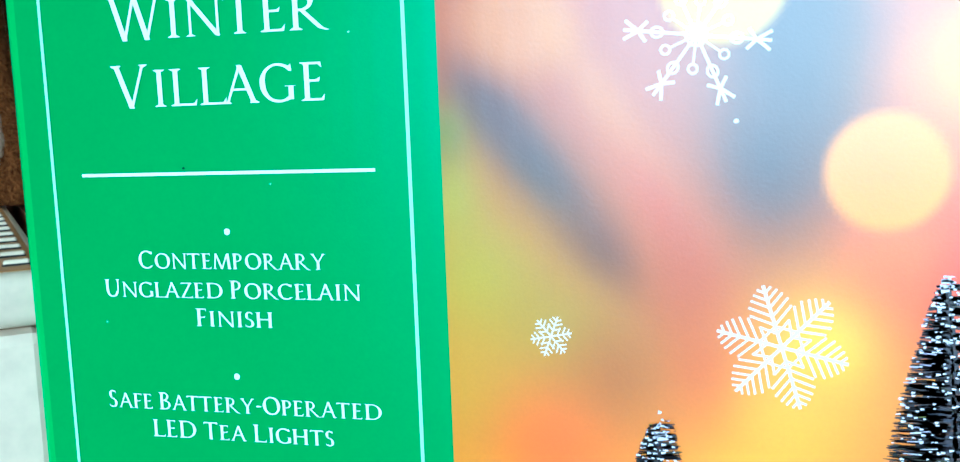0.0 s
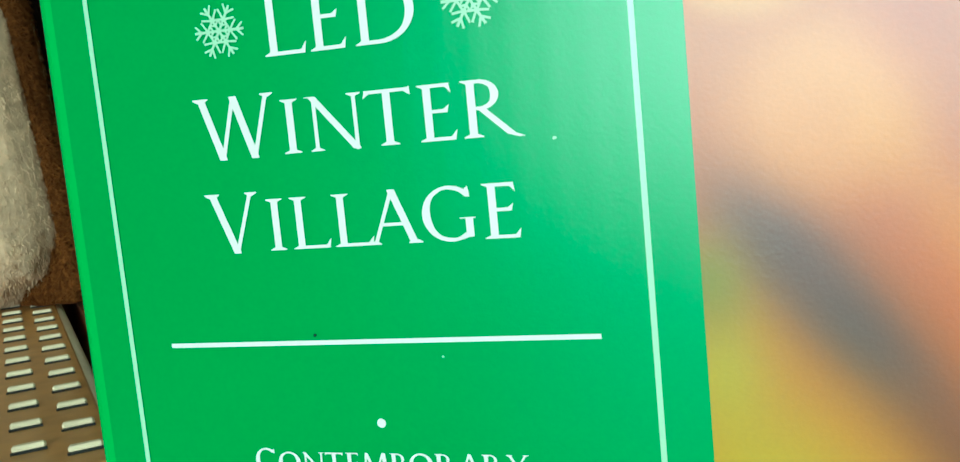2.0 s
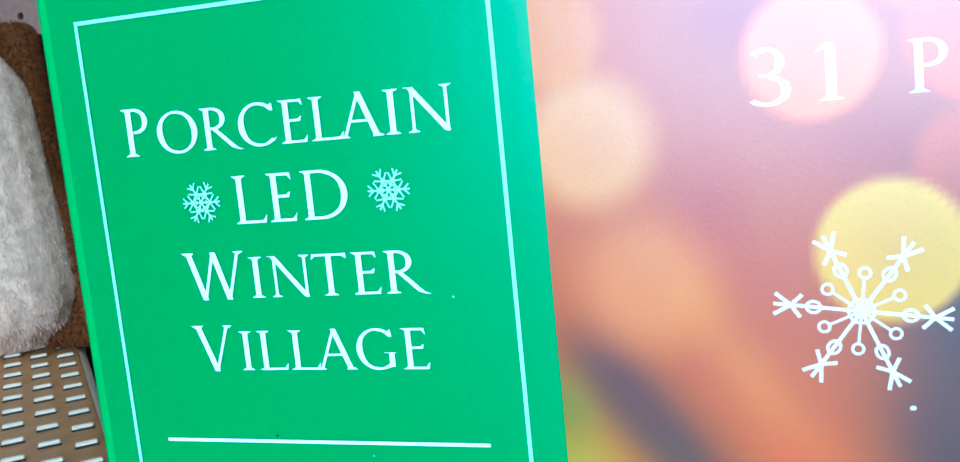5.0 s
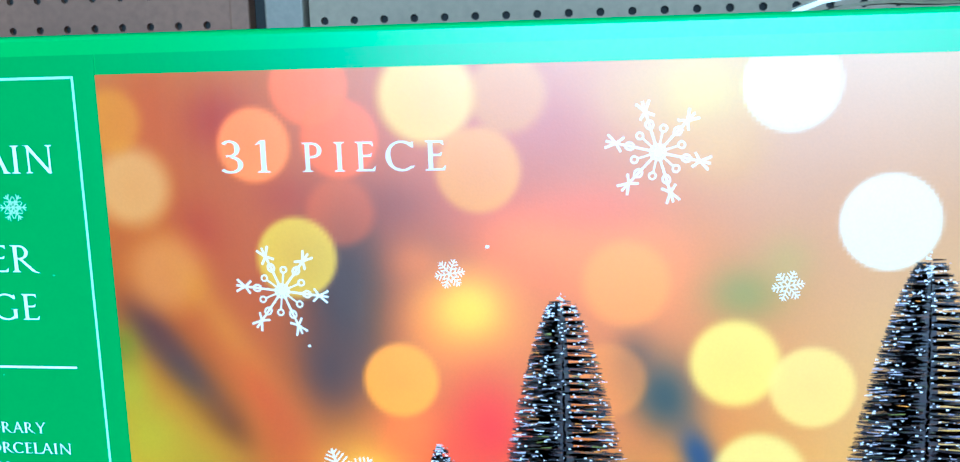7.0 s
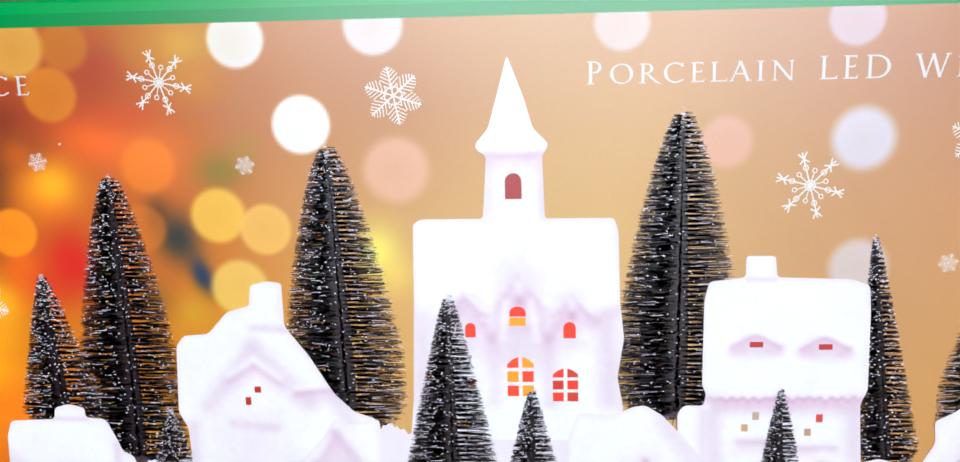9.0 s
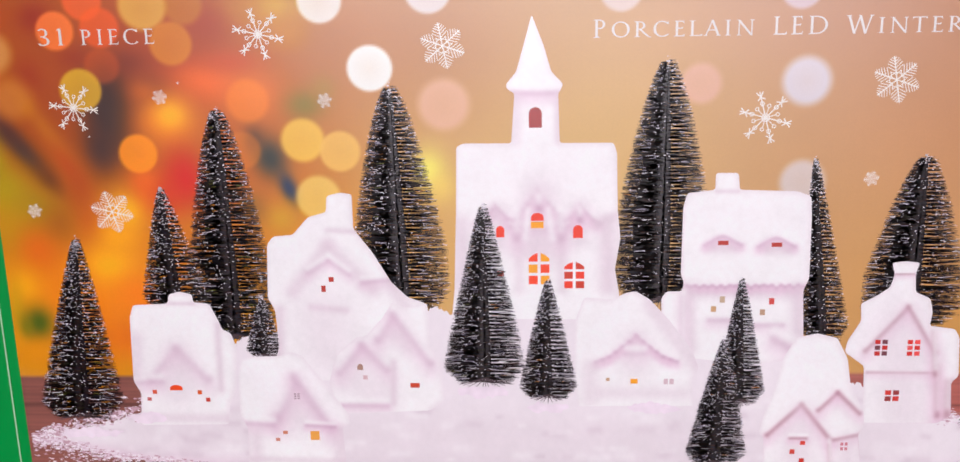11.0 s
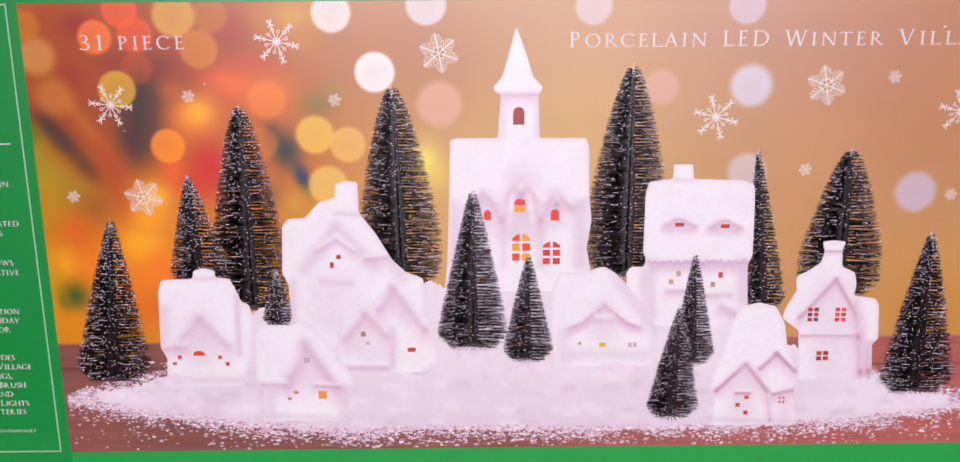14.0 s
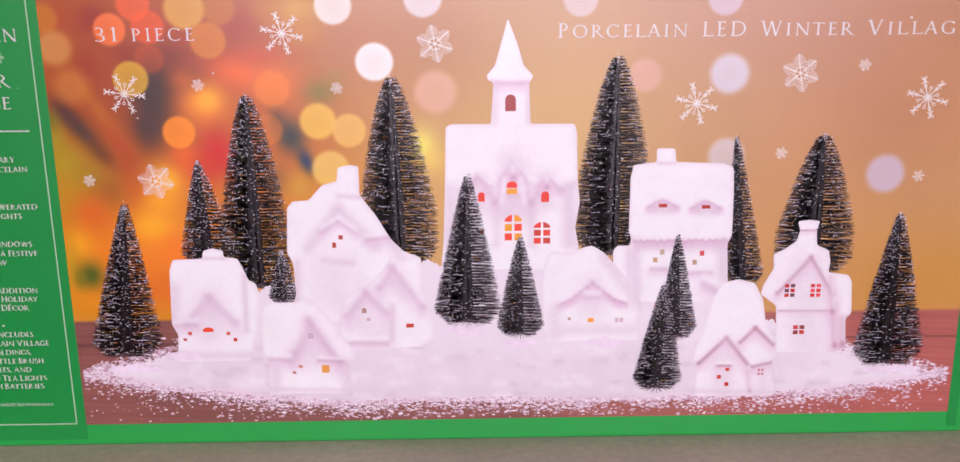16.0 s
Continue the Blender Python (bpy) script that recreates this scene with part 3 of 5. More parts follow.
    # bare wires at the foot
    for k in range(11):
        u = -1 + 2 * k / 10 + rnd.uniform(-0.08, 0.08)
        y -= 1e-6
        quad((base[0], base[1] + h * 0.022), (base[0] + half * 0.72 * u, base[1] - h * 0.042 * (1.3 - abs(u))), 0.0006, (74, 58, 62), (120, 104, 112))
    y -= 2e-5
    for speck in specks:
        quad(*speck)
    for k in range(9):
        cx, cz = axis(0.955 + 0.055 * rnd.random())
        s = rnd.uniform(0.0003, 0.0008)
        quad((cx + rnd.uniform(-1, 1) * 0.0010 - s, cz), (cx + rnd.uniform(-1, 1) * 0.0010 + s, cz + rnd.uniform(-1, 1) * 0.0004), s * 1.2, (232, 228, 234))
    return sheet("printed_tree", verts, faces, PRINT, picture, lin_array(np.array(cols, float)), label)


def panes(x, z, w, h, level, colours, cols=1, rows=1, gap=0.34, arch=False):
    """Lit windows of a printed house: small panes, the top row rounded when arched."""
    pw, ph = w / (cols + gap * (cols - 1)), h / (rows + gap * (rows - 1))
    for i in range(cols):
        for k in range(rows):
            x0, z0 = x - w / 2 + i * pw * (1 + gap), z - h / 2 + k * ph * (1 + gap)
            x1, z1 = x0 + pw, z0 + ph
            ring = [(x0, z0), (x1, z0), (x1, z1), (x0, z1)]
            if arch and k == rows - 1:
                if cols == 1:
                    ring = [(x0, z0), (x1, z0)] + [(x + pw / 2 * math.cos(a * math.pi / 10), z1 - min(pw / 2, ph * 0.6) * (1 - math.sin(a * math.pi / 10))) for a in range(11)]
                elif i == 0:
                    ring = [(x0, z0), (x1, z0), (x1, z1), ((x0 + x1) / 2, z1 - ph * 0.2), (x0, z1 - ph * 0.65)]
                else:
                    ring = [(x0, z0), (x1, z0), (x1, z1 - ph * 0.65), ((x0 + x1) / 2, z1 - ph * 0.2), (x0, z1)]
            shade = np.tile(np.array(colours[(i + k) % len(colours)], float), (len(ring), 1))
            sheet("printed_window", [(u, depth(level), w2) for u, w2 in ring], [tuple(range(len(ring)))], PRINT, picture, lin_array(shade))


def snowflake(x, z, r, kind, level, ink, parent, turn=15):
    """Printed snowflakes: 'open' with beads and forked tips, 'fern' with feathered arms, 'small' dense ones."""
    verts, faces = [], []

    def stroke(u0, w0, u1, w1, t):
        n = math.hypot(u1 - u0, w1 - w0) or 1
        ox, oz = -(w1 - w0) / n * t / 2, (u1 - u0) / n * t / 2
        b = len(verts)
        verts.extend([(u0 + ox, w0 + oz), (u0 - ox, w0 - oz), (u1 - ox, w1 - oz), (u1 + ox, w1 + oz)])
        faces.append((b, b + 1, b + 2, b + 3))

    for arm in range(6):
        a = radians(turn + 60 * arm)
        ca, sa = math.cos(a), math.sin(a)

        def go(u0, w0, u1, w1, t):
            stroke(u0 * ca - w0 * sa, u0 * sa + w0 * ca, u1 * ca - w1 * sa, u1 * sa + w1 * ca, t * r)

        if kind == "open":
            go(0, 0, r, 0, 0.044)
            go(r * 0.16, 0, r * 0.08, r * 0.1386, 0.032)
            for s in (-1, 1):
                go(r * 0.80, 0, r * 0.99, s * r * 0.13, 0.046)
                go(r * 0.80, 0, r * 0.68, s * r * 0.14, 0.046)
                for k in range(6):
                    b0, b1 = k * math.pi / 6, (k + 1) * math.pi / 6
                    go(r * (0.54 - 0.085 * math.cos(b0)), s * r * 0.07 * math.sin(b0), r * (0.54 - 0.085 * math.cos(b1)), s * r * 0.07 * math.sin(b1), 0.036)
            # a shorter bead-tipped arm between two long ones
            c30, s30 = math.cos(radians(30)), math.sin(radians(30))
            go(0, 0, r * 0.40 * c30, r * 0.40 * s30, 0.032)
            for k in range(10):
                b0, b1 = k * math.pi / 5, (k + 1) * math.pi / 5
                go(r * (0.46 * c30 + 0.065 * math.cos(b0)), r * (0.46 * s30 + 0.065 * math.sin(b0)), r * (0.46 * c30 + 0.065 * math.cos(b1)), r * (0.46 * s30 + 0.065 * math.sin(b1)), 0.034)
        elif kind == "fern":
            go(0, 0, r, 0, 0.050)
            go(r * 0.34, 0, r * 0.17, r * 0.294, 0.034)
            for q, ln in ((0.22, 0.30), (0.36, 0.42), (0.50, 0.40), (0.64, 0.32), (0.76, 0.24), (0.88, 0.14)):
                for s in (-1, 1):
                    go(r * q, 0, r * q + r * ln * 0.56, s * r * ln * 0.76, 0.034)
        elif kind == "crystal":
            go(0, 0, r, 0, 0.10)
            go(r * 0.46, 0, r * 0.23, r * 0.40, 0.085)
            for s in (-1, 1):
                go(r * 0.70, 0, r * 0.96, s * r * 0.24, 0.085)
                go(r * 0.44, 0, r * 0.70, s * r * 0.36, 0.085)
                go(r * 0.22, 0, r * 0.36, s * r * 0.20, 0.075)
        else:
            go(0, 0, r, 0, 0.075)
            for q, ln in ((0.3, 0.42), (0.55, 0.40), (0.78, 0.26)):
                for s in (-1, 1):
                    go(r * q, 0, r * (q + ln * 0.5), s * r * ln * 0.8, 0.065)
    v = [(x + u, depth(level) - 1e-6 * (i // 4), z + w) for i, (u, w) in enumerate(verts)]
    return sheet("printed_snowflake", v, faces, ink, parent)


# ---- lettering: inscriptional capitals built from stems, bowls and bracketed serifs ----
STEM, HAIR, FOOT = 0.138, 0.062, 0.10


def slab(x0, y0, x1, y1, w, w1=None):
    """A straight stroke cut level at both ends."""
    w1 = w if w1 is None else w1
    return [(x0 - w / 2, y0), (x0 + w / 2, y0), (x1 + w1 / 2, y1), (x1 - w1 / 2, y1)]


def serif(x, y, w=STEM, left=FOOT, right=FOOT):
    """A bracketed foot (y = 0) or head (y = 1) of a stem."""
    s = 1 if y < 0.5 else -1
    ring = [(x - w / 2 - left, y), (x + w / 2 + right, y), (x + w / 2 + right, y + s * 0.018), (x + w / 2, y + s * 0.065), (x - w / 2, y + s * 0.065), (x - w / 2 - left, y + s * 0.018)]
    return ring if s > 0 else ring[::-1]


def arm(x0, x1, y, beak, t=HAIR):
    """A thin level arm with a beak at its end: beak is the reach up (+) or down (-)."""
    low, high = (y, y + t) if y < 0.9 else (y - t, y)
    bar_ring = [(x0, low), (x1, low), (x1, high), (x0, high)]
    tip = [(x1 - 0.075, high), (x1 - 0.005, low), (x1 + 0.03, high + beak)] if beak > 0 else [(x1 - 0.075, low), (x1 + 0.02, low + beak), (x1 - 0.005, high)]
    return [bar_ring, tip]


def bowl(cx, cy, rx, ry, a0, a1, thick=STEM, thin=HAIR, tilt=0.0, n=22):
    """Part of a swelling ring between two angles, in pieces."""
    out, rows = [], []
    for i in range(n + 1):
        a = radians(a0 + (a1 - a0) * i / n)
        w = thin + (thick - thin) * abs(math.cos(a - radians(tilt))) ** 1.6
        ca, sa = math.cos(a), math.sin(a)
        rows.append(((cx + rx * ca, cy + ry * sa), (cx + (rx - w) * ca, cy + (ry - min(w, thin * 1.25)) * sa)))
    for p, q in zip(rows, rows[1:]):
        out.append([p[0], q[0], q[1], p[1]])
    return out


def letterform(c):
    """Width and outlines of a capital of height one."""
    T, h = STEM, HAIR
    stem_l = [slab(0.16, 0, 0.16, 1, T), serif(0.16, 1, T, 0.10, 0.02)]
    foot_l = [serif(0.16, 0)]
    if c == "I":
        return 0.42, [slab(0.21, 0, 0.21, 1, T), serif(0.21, 0), serif(0.21, 1)]
    if c == "L":
        return 0.76, [*stem_l, serif(0.16, 1), serif(0.16, 0, T, 0.10, 0.0), *arm(0.16, 0.73, 0, 0.13)]
    if c in "EÉ":
        out = [*stem_l, serif(0.16, 0, T, 0.10, 0.0), *arm(0.16, 0.56, 1, -0.11), *arm(0.16, 0.50, 0.49, 0.07), *arm(0.16, 0.61, 0, 0.12)]
        return 0.65, out + ([[(0.32, 1.07), (0.40, 1.07), (0.54, 1.24), (0.43, 1.24)]] if c == "É" else [])
    if c == "F":
        return 0.62, [*stem_l, *foot_l, *arm(0.16, 0.57, 1, -0.11), *arm(0.16, 0.50, 0.47, 0.07)]
    if c == "T":
        return 0.86, [slab(0.43, 0, 0.43, 1, T), serif(0.43, 0), [(0.03, 1 - h), (0.83, 1 - h), (0.83, 1), (0.03, 1)], [(0.0, 0.86), (0.12, 1 - h), (0.05, 1.01)], [(0.86, 0.86), (0.85, 1.02), (0.74, 1 - h)]]
    if c == "H":
        return 1.0, [*stem_l, serif(0.16, 1), *foot_l, slab(0.84, 0, 0.84, 1, T), serif(0.84, 0), serif(0.84, 1), [(0.16, 0.48), (0.84, 0.48), (0.84, 0.48 + h), (0.16, 0.48 + h)]]
    if c == "D":
        return 1.06, [*stem_l, serif(0.16, 0, T, 0.10, 0.0), *bowl(0.42, 0.5, 0.62, 0.5, -90, 90, T * 1.1), [(0.16, 0), (0.42, 0), (0.42, h), (0.16, h)], [(0.16, 1 - h), (0.42, 1 - h), (0.42, 1), (0.16, 1)]]
    if c in "PR":
        out = [*stem_l, *foot_l, *bowl(0.30, 0.735, 0.33, 0.265, -100, 90), [(0.16, 1 - h), (0.30, 1 - h), (0.30, 1), (0.16, 1)]]
        if c == "P":
            return 0.68, out
        return 1.02, out + [slab(0.34, 0.48, 0.80, 0.03, 0.14, 0.15), [(0.72, 0.03), (0.875, 0.03), (1.03, -0.03), (0.92, -0.035)], [(0.22, 0.475), (0.34, 0.47), (0.34, 0.525), (0.22, 0.53)]]
    if c == "B":
        return 0.74, [*stem_l, serif(0.16, 0, T, 0.10, 0.0), *bowl(0.30, 0.76, 0.30, 0.24, -90, 90), *bowl(0.32, 0.27, 0.39, 0.27, -90, 90), [(0.16, 0), (0.32, 0), (0.32, h), (0.16, h)], [(0.16, 1 - h), (0.30, 1 - h), (0.30, 1), (0.16, 1)], [(0.16, 0.495), (0.32, 0.495), (0.32, 0.545), (0.16, 0.545)]]
    if c == "O":
        return 1.06, bowl(0.53, 0.5, 0.53, 0.515, 0, 360, T * 1.15, h, 12, 40)
    if c in "CG":
        w = 0.96
        out = bowl(0.52, 0.5, 0.52, 0.515, 48, 312 if c == "C" else 306, T * 1.15, h, 12, 32)
        out += [[(0.80, 0.80), (0.90, 0.79), (0.875, 0.99), (0.78, 0.915)]]
        if c == "C":
            return w, out + [[(0.80, 0.115), (0.86, 0.085), (0.93, 0.17), (0.91, 0.185)]]
        return 0.98, out + [slab(0.86, 0.06, 0.86, 0.42, T), [(0.69, 0.40), (0.98, 0.40), (0.98, 0.42), (0.69, 0.42)], [(0.72, 0.015), (0.84, 0.06), (0.80, 0.12), (0.68, 0.075)]]
    if c == "S":
        return 0.58, [*bowl(0.29, 0.745, 0.25, 0.265, 45, 235, T, h), *bowl(0.28, 0.25, 0.28, 0.265, -130, 62, T, h), [(0.13, 0.60), (0.19, 0.50), (0.45, 0.40), (0.40, 0.52)], [(0.42, 0.86), (0.50, 0.80), (0.48, 0.98), (0.43, 0.94)], [(0.02, 0.20), (0.06, 0.04), (0.12, 0.06), (0.10, 0.13)]]
    if c == "N":
        return 1.06, [slab(0.17, 0, 0.17, 1, h * 1.15), serif(0.17, 0, h), slab(0.135, 1, 0.915, 0, 0.15)[::-1], slab(0.92, -0.02, 0.92, 1, h * 1.15), serif(0.92, 1, h), [(0.0, 0.982), (0.20, 0.982), (0.20, 1), (0.0, 1)]]
    if c == "M":
        return 1.22, [slab(0.12, 0, 0.21, 1, h * 1.2), serif(0.12, 0, h), slab(0.22, 1, 0.60, 0, 0.145)[::-1], slab(0.60, 0, 0.97, 1, h * 1.2), slab(1.09, 0, 1.00, 1, T), serif(1.09, 0)]
    if c == "A":
        return 1.02, [slab(0.12, 0, 0.50, 1.0, h * 1.25), serif(0.12, 0, h, 0.10, 0.09), slab(0.87, 0, 0.49, 1.02, 0.145), serif(0.88, 0, 0.14, 0.06, 0.07), [(0.26, 0.34), (0.72, 0.34), (0.70, 0.34 + h), (0.28, 0.34 + h)]]
    if c == "V":
        return 1.02, [slab(0.53, -0.02, 0.145, 1, 0.145), serif(0.14, 1, 0.14, 0.08, 0.08), slab(0.52, -0.02, 0.89, 1, h * 1.25), serif(0.90, 1, h, 0.09, 0.09)]
    if c == "W":
        return 1.48, [slab(0.46, -0.02, 0.145, 1, 0.14), serif(0.14, 1, 0.14, 0.08, 0.08), slab(0.45, -0.02, 0.75, 1, h * 1.25), slab(1.05, -0.02, 0.74, 1, 0.14), slab(1.04, -0.02, 1.35, 1, h * 1.25), serif(1.36, 1, h, 0.09, 0.09)]
    if c == "Y":
        return 0.94, [slab(0.47, 0, 0.47, 0.48, T), serif(0.47, 0), slab(0.47, 0.44, 0.13, 1, 0.14), slab(0.48, 0.44, 0.82, 1, h * 1.25), serif(0.13, 1, 0.13, 0.07, 0.08), serif(0.82, 1, h, 0.09, 0.09)]
    if c == "U":
        return 1.0, [slab(0.17, 0.34, 0.17, 1, T), serif(0.17, 1), slab(0.84, 0.34, 0.84, 1, h * 1.2), serif(0.84, 1, h), *bowl(0.49, 0.34, 0.382, 0.355, 180, 360, T, h)]
    if c == "Z":
        return 0.82, [slab(0.12, 0, 0.68, 1, 0.15), *arm(0.05, 0.79, 0, 0.12), [(0.06, 1 - h), (0.76, 1 - h), (0.76, 1), (0.06, 1)], [(0.04, 0.85), (0.13, 1 - h), (0.07, 1)]]
    if c == "3":
        return 0.60, [*bowl(0.25, 0.755, 0.27, 0.26, -80, 140, T, h), *bowl(0.25, 0.25, 0.34, 0.27, -140, 85, T, h), [(0.14, 0.50), (0.32, 0.50), (0.32, 0.55), (0.14, 0.55)]]
    if c == "1":
        return 0.42, [slab(0.23, 0, 0.23, 1, T), serif(0.23, 0), [(0.02, 0.86), (0.17, 0.90), (0.20, 1.0), (0.17, 1.0)]]
    if c == ",":
        return 0.16, [[(0.03, 0.0), (0.13, 0.0), (0.05, -0.16), (0.0, -0.16)], [(0.02, 0), (0.14, 0), (0.14, 0.12), (0.02, 0.12)]]
    return 0.36, [[(0.03, 0.38), (0.33, 0.38), (0.33, 0.38 + h * 1.2), (0.03, 0.38 + h * 1.2)]]


KERN = dict(PO=0.08, OR=0.03, RC=-0.18, LA=-0.20, AI=-0.08, IN=0.01, AG=-0.06, NT=-0.06, TE=0.05, ER=0.03, VI=0.04, IL=0.03, GE=0.08, ED=0.08, WI=-0.01, AT=-0.12, TT=-0.05, AZ=-0.06, RA=-0.12, RY=-0.10, AR=-0.05, AF=-0.06, RT=-0.05, AD=-0.04, AY=-0.14)


def measure_line(text, small, gap, space):
    items, pen, last = [], 0.0, ""
    for ch in text:
        c = ch.upper()
        if ch == " ":
            pen, last = pen + space, ""
            continue
        s = 1.0 if c == ch else small
        pen += KERN.get(last + c, 0.0) * s
        w, _ = letterform(c)
        items.append((c, pen, s))
        pen, last = pen + w * s * (1.0 if c == ch else 1.08) + gap, c
    return items, pen - gap


def lettering(text, x0, x1, z, cap, level, ink, parent, small=0.86, gap=0.075, space=0.42, bold=1.0):
    """One printed line fitted between x0 and x1 on the baseline z; lower-case letters stand as small capitals."""
    global STEM, HAIR
    keep = STEM, HAIR
    STEM, HAIR = STEM * bold, HAIR * bold
    items, length = measure_line(text, small, gap, space)
    k = (x1 - x0) / length
    verts, faces, y = [], [], depth(level)
    for c, at, s in items:
        for ring in letterform(c)[1]:
            b = len(verts)
            y -= 4e-7
            wide = s if s == 1.0 else s * 1.08
            verts += [(x0 + (at + u * wide) * k, y, z + v * s * cap) for u, v in ring]
            faces.append(tuple(range(b, b + len(ring))))
    STEM, HAIR = keep
    return sheet("lettering", verts, faces, ink, parent, None, "printed words: " + text)


def line_right(text, x1, z, cap):
    """A short line set to end at x1, with letters of natural width."""
    w = measure_line(text, 0.86, 0.075, 0.36)[1] * cap * 0.98
    return lettering(text, x1 - w, x1, z, cap, 1, WHITE_INK, panel, gap=0.075, space=0.36, bold=1.30)


def dot(x, z, r, parent=None):
    ring = [(x + r * math.cos(a * math.pi / 8), depth(1), z + r * math.sin(a * math.pi / 8)) for a in range(16)]
    return sheet("bullet", ring, [tuple(range(16))], WHITE_INK, parent or panel)


# text panel
lettering("Porcelain", -0.0906, -0.0161, 0.3004, 0.0101, 1, WHITE_INK, panel)
lettering("LED", -0.0660, -0.0399, 0.2847, 0.0100, 1, WHITE_INK, panel)
lettering("Winter", -0.0805, -0.0244, 0.2690, 0.0101, 1, WHITE_INK, panel)
lettering("Village", -0.0805, -0.0262, 0.2534, 0.0099, 1, WHITE_INK, panel)
snowflake(-0.0739, 0.2897, 0.0045, "crystal", 1, MINT_INK, panel, 0)
snowflake(-0.0312, 0.2897, 0.0045, "crystal", 1, MINT_INK, panel, 0)
bar("divider_rule", -0.0907, -0.0154, 0.2373, 0.2381, 1, WHITE_INK, panel)
for dz in (0.2240, 0.1894, 0.1610, 0.1255, 0.0911):
    dot(-0.0529, dz, 0.0008)
for line, lx0, lx1, lz in (("Contemporary", -0.0774, -0.0285, 0.2152), ("Unglazed Porcelain", -0.0874, -0.0203, 0.2082), ("Finish", -0.0630, -0.0426, 0.2014), ("Safe Battery-Operated", -0.0889, -0.0166, 0.1805), ("LED Tea Lights", -0.0770, -0.0288, 0.1736)):
    lettering(line, lx0 + 0.0004, lx1, lz, 0.0043, 1, WHITE_INK, panel, gap=0.075, space=0.36, bold=1.30)
SMALL_CAP = 0.0044
for line, lx1, lz in (("Windows", -0.0239, 0.1525), ("a Festive", -0.0207, 0.1453), ("Glow", -0.0439, 0.1385), ("Addition", -0.0242, 0.1167), ("Holiday", -0.0249, 0.1100), ("DÉcor", -0.0317, 0.1031), ("Includes", -0.0316, 0.0821), ("Porcelain Village", -0.0205, 0.0750), ("Buildings,", -0.0352, 0.0679), ("Bottle Brush", -0.0264, 0.0608), ("Trees, and", -0.0364, 0.0539), ("LED Tea Lights", -0.0257, 0.0468), ("with Batteries", -0.0284, 0.0402)):
    line_right(line, lx1, lz, SMALL_CAP)
line_right("with LED Tea Lights only", -0.0231, 0.0259, 0.0024)

# words over the picture
for word, x0, x1, cap in (("31", 0.0380, 0.0535, 0.0096), ("PIECE", 0.0634, 0.1066, 0.0087)):
    lettering(word, x0, x1, 0.2998, cap, 3, WHITE_INK, picture, gap=0.32)
for word, x0, x1 in (("Porcelain", 0.3606, 0.4512), ("LED", 0.4621, 0.4925), ("Winter", 0.5025, 0.5692), ("Village", 0.5780, 0.6500)):
    lettering(word, x0, x1, 0.2990, 0.0101, 3, WHITE_INK, picture, gap=0.24)

# snowflakes over the picture
snowflake(0.0544, 0.2633, 0.0146, "open", 3, FLAKE_INK, picture, -7)
snowflake(0.1674, 0.3042, 0.0150, "open", 3, FLAKE_INK, picture, -13)
snowflake(0.4600, 0.2519, 0.0154, "open", 3, FLAKE_INK, picture, -15)
snowflake(0.6255, 0.2542, 0.0154, "open", 3, FLAKE_INK, picture, -15)
snowflake(0.2740, 0.2959, 0.0133, "fern", 3, FLAKE_INK, picture, -19)
snowflake(0.5331, 0.2726, 0.0136, "fern", 3, FLAKE_INK, picture, -20)
snowflake(0.0707, 0.2000, 0.0132, "fern", 3, FLAKE_INK, picture, -14)
for fx, fz in ((0.1065, 0.2688), (0.2040, 0.2655), (0.0231, 0.2011), (0.5785, 0.2779), (0.5231, 0.2153), (0.6248, 0.1970)):
    snowflake(fx, fz, 0.0046, "small", 3, FLAKE_INK, picture, 10)

# scuffs in the print
scuffs = ((0.6083, 0.3106, 0.0011, WHITE_INK, picture), (-0.0870, 0.2020, 0.0004, MINT_INK, panel), (-0.0200, 0.2680, 0.00035, MINT_INK, panel), (-0.0630, 0.2390, 0.00035, BLACK, panel), (-0.0410, 0.2350, 0.0003, MINT_INK, panel), (0.0620, 0.2460, 0.0006, WHITE_INK, picture), (0.1180, 0.2770, 0.0007, WHITE_INK, picture))
for sx, sz, sr, ink, owner in scuffs:
    sheet("scuff", [(sx + sr * math.cos(a), depth(4), sz + sr * 0.8 * math.sin(a * 1.02)) for a in (0, 1.1, 2.0, 3.3, 4.2, 5.3)], [(0, 1, 2, 3, 4, 5)], ink, owner)

# ---- the printed village, from back to front ----
SNOW, SHADE = (255, 253, 254), (231, 218, 226)
WARM, RED, AMBER, DULL, BRICK = (246, 104, 14), (224, 88, 4), (252, 184, 50), (196, 170, 150), (176, 66, 50)
GREEN_TREE = "printed dark green bottle-brush tree with snow specks"

brush_tree((0.1396, 0.2624), (0.1405, 0.1181), 0.0245, 4, GREEN_TREE, full=True, seed=3, warm=1.0)
brush_tree((0.1016, 0.2144), (0.1058, 0.1386), 0.0197, 5, GREEN_TREE, seed=2, snow=1.4, warm=0.7)
brush_tree((0.2425, 0.2741), (0.2457, 0.1347), 0.0266, 4, GREEN_TREE, full=True, seed=4, warm=0.6)
brush_tree((0.4035, 0.2869), (0.4024, 0.1406), 0.0270, 4, GREEN_TREE, full=True, seed=7, snow=0.6)
brush_tree((0.4903, 0.2284), (0.5018, 0.1153), 0.0140, 4, GREEN_TREE, seed=10, snow=0.7)
